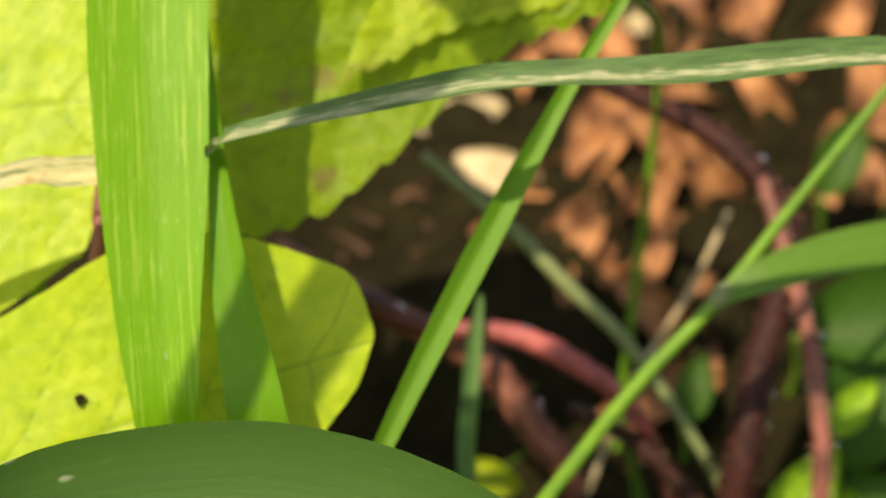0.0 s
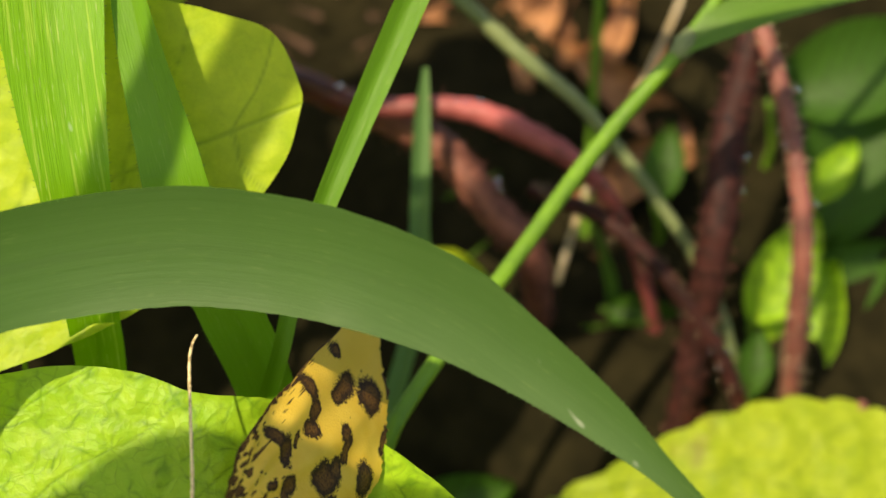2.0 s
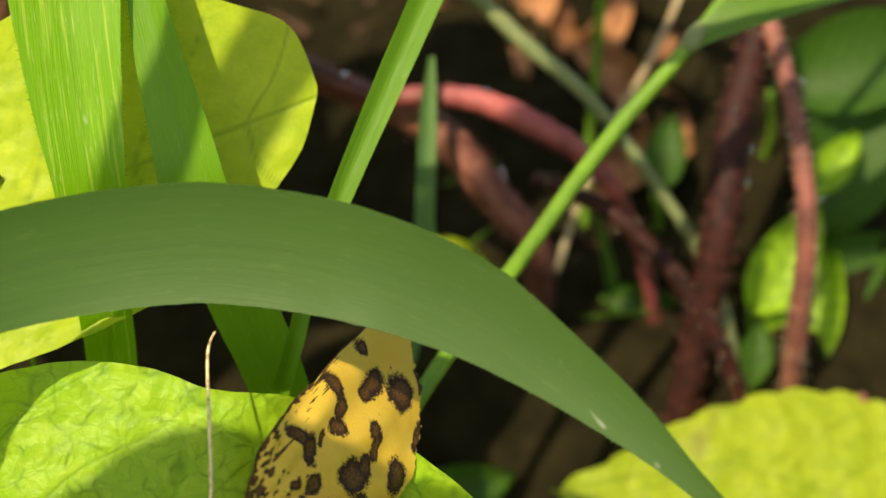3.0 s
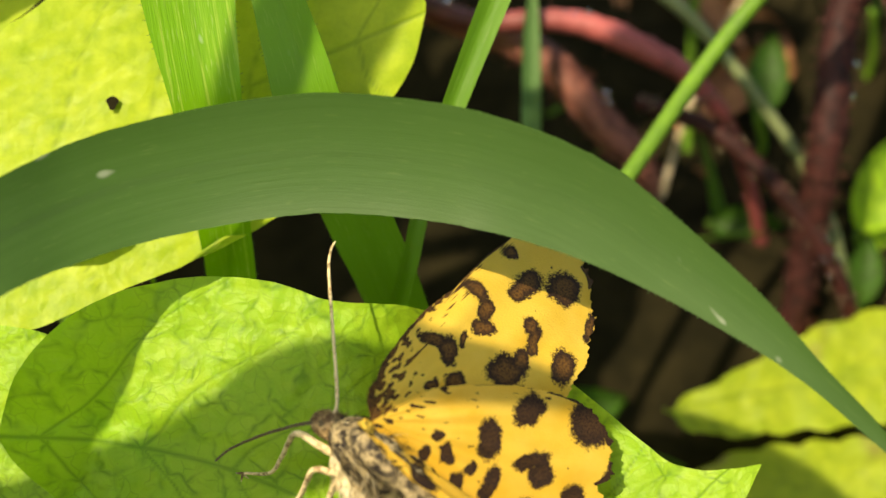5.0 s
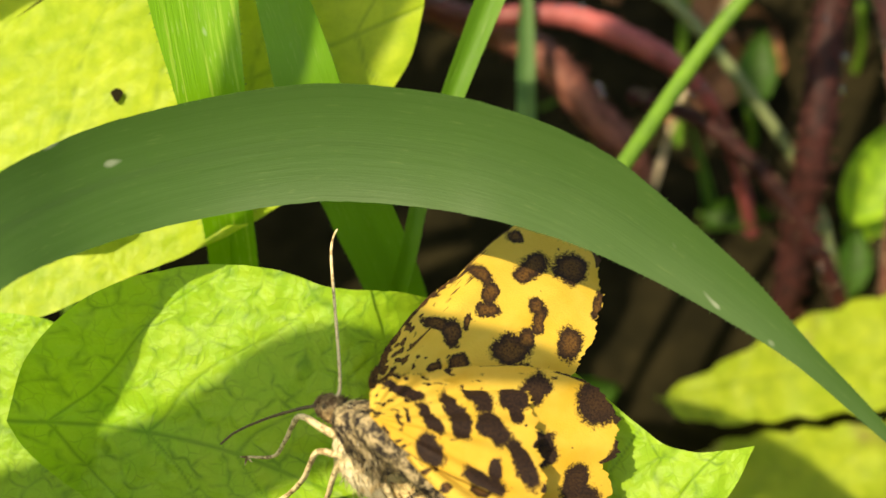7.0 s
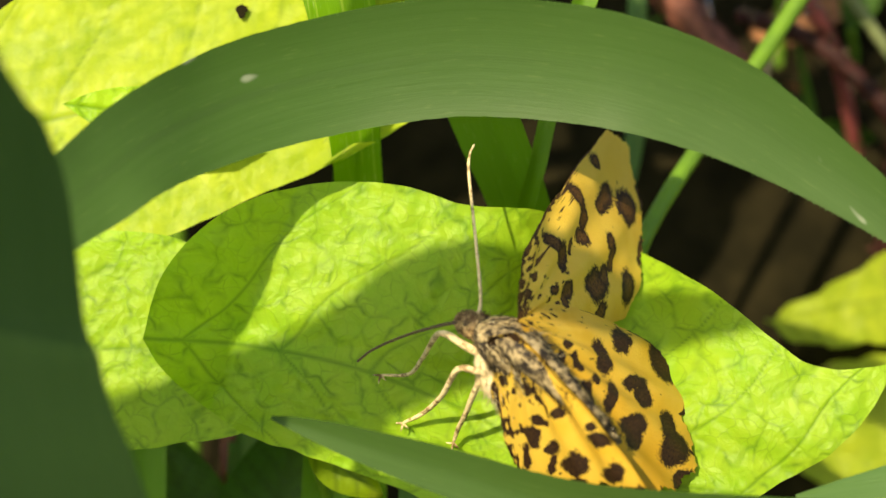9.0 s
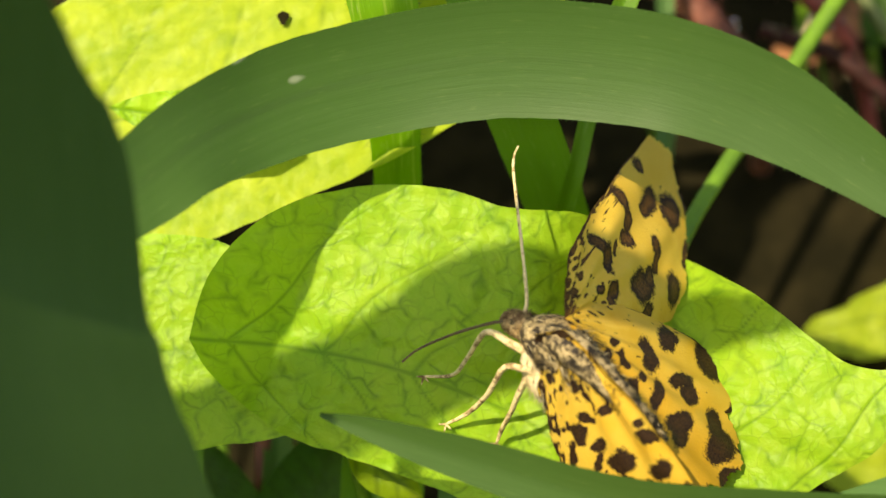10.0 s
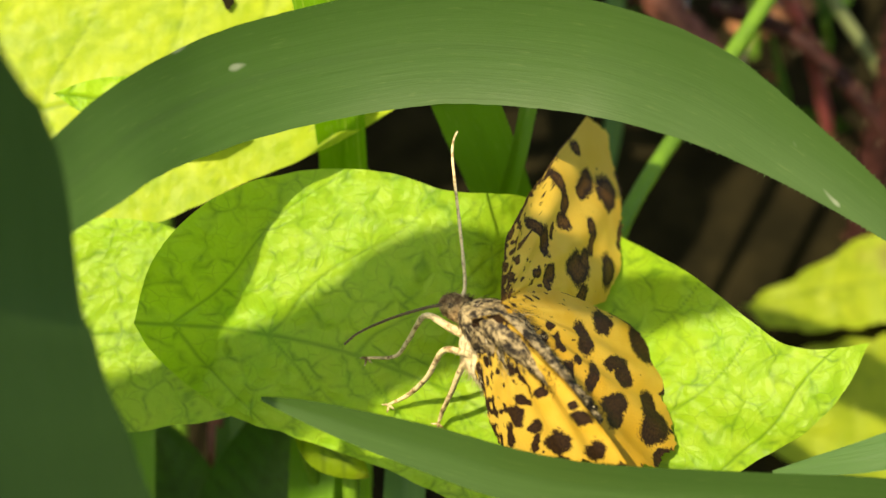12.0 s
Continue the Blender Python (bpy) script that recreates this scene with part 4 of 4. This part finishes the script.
# Dark spots on the wings, each in its wing's own plane: place, half-axes and slant.
FORE_SPOTS = [(12.7, -1.1, 0.49, 0.41, 118), (11.9, 0.6, 1.19, 0.58, 3), (11.1, 0.6, 0.55, 0.47, 14), (13.2, 2, 1.06, 0.84, 170), (9.5, -0.9, 0.74, 0.42, 105), (9, -0, 0.72, 0.44, 150), (8.1, 0.6, 0.58, 0.46, 34), (9.9, 2.1, 0.53, 0.37, 156), (9.4, 2.7, 0.88, 0.34, 158), (7, 2.7, 1.03, 0.8, 7), (8.1, 2.9, 0.62, 0.43, 154), (6.4, 3.9, 0.6, 0.48, 161), (9.5, 4.5, 0.98, 0.61, 158), (5.7, 0.2, 0.76, 0.43, 147), (5.6, -0.7, 0.73, 0.35, 68), (4.6, 1.4, 0.53, 0.47, 173), (4, 1.5, 0.5, 0.24, 146), (6.8, 0.3, 0.47, 0.16, 153), (3.5, 0.7, 0.42, 0.23, 1), (12.5, 4.2, 0.91, 0.31, 156)]
HIND_SPOTS = [(7.5, -0.8, 0.88, 0.6, 132), (5.5, 0.6, 0.94, 0.54, 103), (7.5, 1.5, 0.92, 0.34, 162), (8, 2.1, 0.65, 0.58, 149), (10.7, -0.3, 1.12, 1.06, 170), (6.7, 3.8, 1.04, 0.53, 156), (6.7, 4.5, 0.74, 0.4, 154), (9.5, 3.3, 0.88, 0.59, 123), (9.6, 4.4, 1.2, 0.76, 155), (10, 5.9, 0.94, 0.49, 155), (3.4, 1.3, 0.46, 0.34, 90), (3.9, 2.7, 0.62, 0.35, 103), (4.6, 1.9, 0.38, 0.23, 140), (5.5, 2.6, 0.95, 0.37, 114), (4.5, 4.1, 0.74, 0.4, 155), (4.5, 6.5, 0.89, 0.48, 157), (11.7, 1.7, 1.22, 0.38, 115), (3, 0.5, 0.31, 0.25, 116), (2.4, 1.3, 0.31, 0.25, 114)]
NEAR_FORE_BELOW = [(1.7, -1.2, 1.04, 0.29, 19), (2.7, 0.2, 0.98, 0.3, 66), (3.8, -0.4, 0.82, 0.35, 79), (4.1, 0.5, 0.91, 0.47, 92), (2.5, 1.7, 0.82, 0.52, 63), (5.2, -0.9, 0.96, 0.55, 62), (5.6, 0.8, 0.97, 0.54, 69), (5.2, 0.6, 0.56, 0.41, 112), (6.9, -0.8, 0.79, 0.61, 7), (6.9, 0, 0.73, 0.31, 104), (6.6, 2.5, 1.33, 0.44, 71), (4.4, 3.1, 0.79, 0.44, 36), (5.1, 3.7, 0.58, 0.48, 149), (5.3, 2.8, 0.58, 0.24, 105), (1.7, -0, 0.42, 0.1, 78), (1.3, 0.2, 0.42, 0.1, 78), (0.6, 0.7, 0.3, 0.11, 73)]
NEAR_HIND_BELOW = [(5.3, 0.7, 0.52, 0.41, 180), (3.8, 1.5, 0.28, 0.16, 141), (7.1, 0.1, 0.62, 0.26, 2), (7.9, -0.3, 0.83, 0.23, 21), (8.6, -0.5, 0.83, 0.17, 21), (5.5, 1.8, 0.28, 0.2, 128), (6.3, 1.6, 0.31, 0.18, 149), (7.8, 0.9, 0.61, 0.3, 8), (6.9, 1.8, 0.78, 0.48, 138), (7.4, 1.9, 0.64, 0.48, 84), (8.9, 0.4, 0.22, 0.19, 179), (3, 0.7, 0.29, 0.2, 49), (2.7, 1.2, 0.28, 0.12, 143), (9.7, 0.2, 0.66, 0.19, 9), (8.8, 1.8, 0.44, 0.24, 140)]
NEAR_FORE_ABOVE = [(6.5, 1.6, 0.71, 0.54, 130), (5.8, 0.6, 0.37, 0.28, 134), (6.6, 0.5, 0.48, 0.2, 165), (5.2, -0.2, 0.58, 0.37, 179), (6.3, -0.7, 0.64, 0.22, 177), (4.4, 0.3, 0.43, 0.24, 57), (2.8, 0, 0.37, 0.16, 20), (4, 1.2, 0.43, 0.2, 101), (3.4, 0.5, 0.3, 0.2, 32), (5, 3.2, 0.67, 0.36, 92), (4.4, 2.8, 0.36, 0.2, 104), (6.7, 3.5, 0.72, 0.42, 128), (7.5, 1.6, 0.44, 0.28, 108)]
NEAR_HIND_ABOVE = [(6.5, 0.3, 0.68, 0.55, 128), (5.5, -0.6, 0.36, 0.28, 131), (6.4, -0.8, 0.49, 0.2, 158), (4.7, -1.2, 0.59, 0.36, 171), (5.7, -1.8, 0.65, 0.2, 168), (4, -0.6, 0.43, 0.24, 42), (2.4, -0.6, 0.38, 0.14, 8), (3.8, 0.3, 0.41, 0.22, 89), (3.1, -0.3, 0.31, 0.19, 18), (5.2, 2, 0.65, 0.36, 79), (4.5, 1.7, 0.34, 0.2, 93), (7, 2, 0.7, 0.43, 121), (7.4, 0.1, 0.42, 0.28, 97)]

# Each wing: its hinge, then its leading tip and rear corner as seen from the hinge, spread wide and held at rest.
WINGS = {
    "forewing": ((2.02, 0.1, 2.04), (6.21, 6.28, -4.69), (7.83, -5.28, 3.28), (3.94, 5.35, -7.47), (4.5, -8.21, -3.51)),
    "hindwing": ((2.07, 0.18, 2.2), (9.95, -0.13, -0.96), (-0.24, -9.94, -1.11), (7.06, -2.25, -6.72), (1.68, -8.68, 4.67)),
    "near_forewing": ((1.9, -0.3, 3.3), (9.3, 0.9, 5.2), (7.8, -3.4, 2.6), (2.2, -9.5, -4.2), (5.5, -7.0, -0.6)),
    "near_hindwing": ((2.2, -0.7, 2.8), (8.6, -5.6, 4.5), (5.2, -7.6, 1.6), (3.5, -8.8, -3.5), (6.8, -6.2, -0.3)),
}


def wing_turn(tip, rear):
    x = Vector(tip).normalized()
    z = x.cross(Vector(rear)).normalized()
    return Matrix((x, z.cross(x), z)).transposed()


def build_wing(name, outline, spots, tint, heart, flecks, parent, label, seed, sink=0.0):
    """A wing fanned out from its hinge, with its dark spots as a map on the mesh; sink: how far the face lies below the upper one."""
    turns = [(cx, cy, 1 / a, 1 / b, math.cos(radians(g)), math.sin(radians(g))) for cx, cy, a, b, g in spots]
    angles, reach = zip(*outline)
    lead = [outline[0]] + [b for a, b in zip(outline, outline[1:]) if b[1] > max(r for g, r in outline if g <= a[0])]
    lead_angles, lead_reach = zip(*lead)
    rays, rings = 200, 120
    verts, spot, inner, brown = [], [], [], []
    rng = random.Random(seed)
    fringe = [rng.uniform(-0.16, 0.14) for _ in range(rays)]
    edge_dark = [noise.noise(Vector((i * 0.09, seed, 2))) > 0.12 for i in range(rays)]
    for i in range(rays):
        th = angles[0] + (angles[-1] - angles[0]) * i / (rays - 1)
        r = float(np.interp(th, angles, reach))
        wavy = 0.14 * math.sin(th * 0.8) * (1 if 0 < th < 40 else 0.3)
        c, s = math.cos(radians(th)), math.sin(radians(th))
        for j in range(rings):
            f = (j + 0.3) / (rings - 0.7)
            d = r * f + (wavy * f ** 6 + (fringe[i] if j == rings - 1 else 0))
            x, y = d * c, d * s
            z = 0.10 * math.sin(th * 0.42 + seed) * min(1, d / 4) + 0.0036 * d * d - 0.25 * math.sin(th * 0.09) * f
            z += 0.08 * noise.noise(Vector((x * 0.5, y * 0.9, seed + 20))) - sink
            verts.append((x / 1000, y / 1000, z / 1000))
            wu = 0.16 * noise.noise(Vector((x * 1.7, y * 1.7, seed))) + 0.10 * noise.noise(Vector((x * 5, y * 5, seed)))
            wv = 0.16 * noise.noise(Vector((x * 1.7, y * 1.7, seed + 7))) + 0.10 * noise.noise(Vector((x * 5, y * 5, seed + 4)))
            dark = 0.0
            for cx, cy, ia, ib, cg, sg in turns:
                p, q = x + wu - cx, y + wv - cy
                if abs(p) + abs(q) < 3:
                    dark = max(dark, 1.5 - (abs((p * cg + q * sg) * ia) ** 2.6 + abs((q * cg - p * sg) * ib) ** 2.6) ** 0.385)
            base = max(0.0, 1 - d / 5.5)
            from_edge = d * radians(max(0.0, th - float(np.interp(d, lead_reach, lead_angles))))
            costa = max(0.0, 1 - from_edge / 1.5) * (d < 9.5)
            fleck = noise.noise(Vector((x * 1.9, y * 4.8, seed + 3))) + 0.4 * noise.noise(Vector((x * 5, y * 9, seed)))
            dark = max(dark, 2.6 * (fleck - 0.58 + flecks * (0.62 * base ** 0.7 + 0.50 * costa)))
            if flecks > 0.7 and d < 12 and from_edge < 0.16 + 0.3 * noise.noise(Vector((d * 2.0, seed, 4))):
                dark = max(dark, 0.9 if noise.noise(Vector((d * 1.9, seed, 9))) > -0.1 else 0)
            if j > rings - 4 and edge_dark[i]:
                dark = max(dark, 0.9)
            spot.append(min(1.5, max(0.0, dark)))
            inner.append(tint * min(1, max(0.25, (th + 5) / 40))), brown.append(heart)
    return part(name, verts, grid_faces(rays, rings), WING, parent, label, {"spot": spot, "inner": inner, "brown": brown})


def fur(name, parent, stations, material, count, length, seed, way=(0.7, -0.6, 0.3)):
    """A coat of fine hairs over a body part."""
    rng = random.Random(seed)
    line = spline(stations, 40)
    verts, faces = [], []
    for _ in range(count):
        i = rng.randrange(1, 38)
        p, q = Vector(line[i][:3]), Vector((line[i + 1] - line[i - 1])[:3]).normalized()
        out = q.orthogonal().normalized()
        out.rotate(Matrix.Rotation(rng.uniform(0, 6.28), 3, q))
        a = p + out * line[i][3] * 0.97
        tip = a + (out * 0.45 + Vector(way) * 0.8 + Vector((rng.gauss(0, 0.25), rng.gauss(0, 0.25), rng.gauss(0, 0.25)))) * length * rng.uniform(0.5, 1.1)
        s = (tip - a).cross(out).normalized() * 0.026
        k = len(verts)
        verts += [(a + s) / 1000, (a - s) / 1000, (a + out * 0.04) / 1000, tip / 1000]
        faces += [(k, k + 1, k + 3), (k + 1, k + 2, k + 3), (k + 2, k, k + 3)]
    return tagged(part(name, verts, faces, material, parent), kind="stuff")


def build_moth():
    moth = new("moth")
    moth.matrix_world = Matrix.Translation(place(0.4, 0, 0)) @ Matrix.Rotation(math.pi / 2 - TILT, 4, "X")
    tagged(moth, "yellow moth with dark brown spots resting on a leaf", "moth")
    skull = [(-0.75, 0.05, 0.0, 0.12), (-0.5, 0.0, 0.1, 0.42), (0.0, -0.1, 0.3, 0.62), (0.5, -0.3, 0.5, 0.6), (0.8, -0.45, 0.7, 0.4)]
    head = blob("head", skull, HEAD, moth)
    fur("fur", head, skull, HEAD, 800, 0.35, 11, (0.6, 0.1, 0.3))
    fur("fur", head, skull, HAIR, 40, 0.3, 12, (0.6, 0.1, 0.3))
    for v, w in ((-0.05, 0.66), (0.3, -0.2)):
        blob("eye", [(-0.42, v, w, 0.06), (-0.3, v, w, 0.2), (-0.1, v, w, 0.26), (0.1, v, w, 0.2), (0.22, v, w, 0.06)], EYE, moth, 14, label="dark glossy compound eye")
    trunk = [(0.4, -0.2, 0.5, 0.5), (1.0, -0.6, 0.9, 1.05), (1.8, -1.1, 1.2, 1.35), (2.6, -1.8, 1.3, 1.25), (3.2, -2.5, 1.2, 0.9)]
    thorax = blob("thorax", trunk, BODY, moth)
    fur("fur", thorax, trunk, HAIR, 1300, 0.75, 1)
    fur("fur", thorax, trunk, CREAM, 150, 0.85, 8)
    chest = [(0.6, -1.2, 0.8, 0.4), (0.85, -1.9, 0.8, 0.7), (1.35, -2.8, 0.6, 0.78), (1.95, -3.6, 0.2, 0.62), (2.5, -4.2, -0.2, 0.3)]
    breast = blob("breast", chest, CREAM, moth, label="cream furry underside of the thorax")
    fur("fur", breast, chest, CREAM, 420, 0.6, 2, (0.3, -0.9, 0.2))
    tail = [(2.2, -1.7, 0.6, 0.85), (3.2, -3.0, -0.4, 1.15), (4.4, -4.8, -1.2, 1.3), (5.5, -6.5, -1.8, 1.2), (6.6, -8.1, -2.3, 0.85), (7.3, -9.1, -2.5, 0.25)]
    abdomen = blob("abdomen", tail, BELLY, moth, label="cream and brown speckled abdomen")
    for f in (0.25, 0.42, 0.58, 0.74):
        p = spline(tail, 101)[int(f * 100)]
        q = spline(tail, 101)[int(f * 100) + 3]
        tube("ring", [(*p[:3], p[3] * 0.99), (*((p + q) / 2)[:3], p[3] * 1.012), (*q[:3], q[3] * 0.99)], BODY, abdomen, "brown speckled ring", 6, 20, 0.1, True)
    fur("fur", abdomen, tail[:-1], BELLY, 500, 0.5, 3)
    ridge = [(1.2, -0.4, 2.0, 0.45), (2.2, -1.1, 2.48, 0.75), (3.4, -2.1, 2.48, 0.72), (4.5, -3.2, 2.5, 0.56), (5.5, -4.2, 2.3, 0.38), (6.5, -5.2, 1.8, 0.18)]
    back = blob("back", ridge, BODY, moth, label="dark grey hairy back")
    fur("fur", back, ridge, HAIR, 700, 0.5, 5, (0.65, -0.7, 0.1))
    fur("fur", back, ridge, CREAM, 25, 0.5, 6, (0.65, -0.7, 0.1))
    for rows in ([(0.3, 0.3, 0.5, 0.1), (0.42, 1.1, 0.4, 0.085), (0.2, 3.6, -0.2, 0.075), (-0.12, 6.6, -1.2, 0.065), (-0.1, 7.6, -1.7, 0.055), (0.1, 8.1, -1.9, 0.045)], [(-0.4, 0.05, 0.5, 0.085), (-1.6, -0.2, 0.3, 0.075), (-3.1, -0.7, -0.6, 0.068), (-4.5, -1.35, -1.7, 0.06), (-5.25, -1.95, -2.2, 0.05)]):
        tube("antenna", rows, LEG if rows[0][0] > 0 else EYE, moth, count=60, sides=7, rough=0.25, local=True)
    for rows in (
            [(0.9, -1.6, 0.9, 0.24), (-0.3, -1.0, 0.8, 0.22), (-1.4, -0.5, 0.4, 0.17), (-2.2, -1.7, -1.8, 0.13), (-2.9, -2.6, -3.6, 0.11), (-4.3, -2.75, -4.85, 0.07)],
            [(1.0, -2.3, 1.2, 0.24), (0.2, -2.1, 1.3, 0.2), (-0.6, -2.1, 0.8, 0.17), (-1.3, -3.4, -1.4, 0.15), (-2.2, -4.4, -3.4, 0.13), (-3.2, -5.0, -4.45, 0.08)],
            [(0.9, -2.2, 0.8, 0.22), (0.4, -2.6, 0.6, 0.18), (-0.2, -4.2, -1.6, 0.15), (-0.6, -5.2, -3.4, 0.13), (-0.8, -5.9, -4.2, 0.08)],
            [(2.1, -3.2, 0.6, 0.24), (2.3, -3.9, 0.3, 0.2), (2.4, -5.3, -1.2, 0.17), (2.4, -6.7, -3.5, 0.1)],
            [(2.4, -3.4, 0.8, 0.22), (2.8, -4.1, 0.4, 0.18), (3.1, -5.5, -1.6, 0.14), (3.2, -7.0, -3.4, 0.09)]):
        rows = [(*row[:3], row[3] * 0.85) for row in rows]
        leg = tube("leg", rows, LEG, moth, count=40, sides=9, rough=0.25, local=True)
        foot = Vector(rows[-1][:3])
        for dx, dy in ((-0.35, 0.0), (-0.1, -0.4), (0.25, -0.25)):
            tube("claw", [(*foot, 0.06), (*(foot + Vector((dx * 0.6, dy * 0.6, 0.05))), 0.05), (*(foot + Vector((dx, dy, -0.1))), 0.02)], LEG, leg, "", 6, 6, 0.1, True)
    wings = {}
    for seed, (name, outline, spots, tint, heart, flecks, label) in enumerate((
            ("forewing", FORE, FORE_SPOTS, 0.1, 0.9, 1.2, "yellow forewing with dark brown blotches"),
            ("hindwing", HIND, HIND_SPOTS, 0.55, 0.15, 0.5, "orange-yellow hindwing with black spots"),
            ("near_forewing", NEAR_FORE, NEAR_FORE_ABOVE, 0.12, 0.1, 1.25, "ochre forewing with small black spots"),
            ("near_hindwing", NEAR_HIND, NEAR_HIND_ABOVE, 0.12, 0.1, 0.7, "ochre hindwing with small black spots"))):
        wings[name] = build_wing(name.replace("near_", ""), outline, spots, tint, heart, flecks, moth, label, seed)
    build_wing("underside", NEAR_FORE, NEAR_FORE_BELOW, 0.3, 0.0, 0.6, wings["near_forewing"], "yellow underside with black streaks", 2, 0.03)
    build_wing("underside", NEAR_HIND, NEAR_HIND_BELOW, 0.0, 1.0, 0.2, wings["near_hindwing"], "pale yellow underside with brown spots", 3, 0.03)
    return wings


build_main_leaf()
build_left_leaf()
build_back_leaf()
build_upper_leaf()
build_small_leaf()
build_serrated_leaf()
build_right_leaves()
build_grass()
build_stems()
build_litter()
MOTH_WINGS = build_moth()


# ---- movement ----
def motions():
    """The moth flicks its wings wide and back; spread runs from 0 at rest to 1."""
    spread = [(0, 0.04), (1.4, 0.04), (1.6, 0.4), (1.7, 0.55), (1.8, 0.3), (1.9, 0.05), (2.1, 0.02), (2.2, 0.03), (2.3, 0.3), (2.4, 0.6), (2.5, 0.78), (2.6, 0.95), (2.7, 0.95), (2.9, 0.4), (3.2, 0.0), (4.6, 0.0), (4.8, 0.06), (4.9, 0.36), (5.0, 0.62), (5.1, 0.72), (5.2, 0.42), (5.3, 0.2), (5.5, 0.03), (5.7, 0.02), (5.8, 0.04), (5.9, 0.25), (6.0, 0.35), (6.1, 0.25), (6.2, 0.05), (6.4, 0.02), (6.5, 0.04), (6.6, 0.42), (6.7, 0.75), (6.9, 0.9), (7.2, 0.2), (7.5, 0.0), (8.5, 0.01), (8.7, 0.3), (8.8, 0.35), (8.9, 0.06), (9.0, 0.0), (9.1, 0.01), (9.2, 0.05), (9.3, 0.42), (9.4, 0.8), (9.5, 1.0), (9.6, 0.95), (9.7, 0.6), (9.8, 0.2), (9.9, 0.03), (10.0, 0.04), (10.3, 0.01), (10.4, 0.02), (10.5, 0.05), (10.6, 0.3), (10.7, 0.3), (10.8, 0.04), (10.9, 0.01), (11.0, 0.0), (11.1, 0.04), (11.2, 0.3), (11.3, 0.78), (11.4, 1.0), (11.5, 0.92), (11.6, 0.5), (11.7, 0.2), (11.8, 0.02), (12.0, 0.0)]
    for name, ob in MOTH_WINGS.items():
        hinge, tip, rear, rest_tip, rest_rear = WINGS[name]
        wide, rest = wing_turn(tip, rear).to_quaternion(), wing_turn(rest_tip, rest_rear).to_quaternion()
        rest.make_compatible(wide)
        lag = 2.2 if name.startswith("near") else 1.0
        walk(ob, [(t, Matrix.Translation(Vector(hinge) / 1000) @ rest.slerp(wide, k ** lag).to_matrix().to_4x4()) for t, k in spread])


motions()
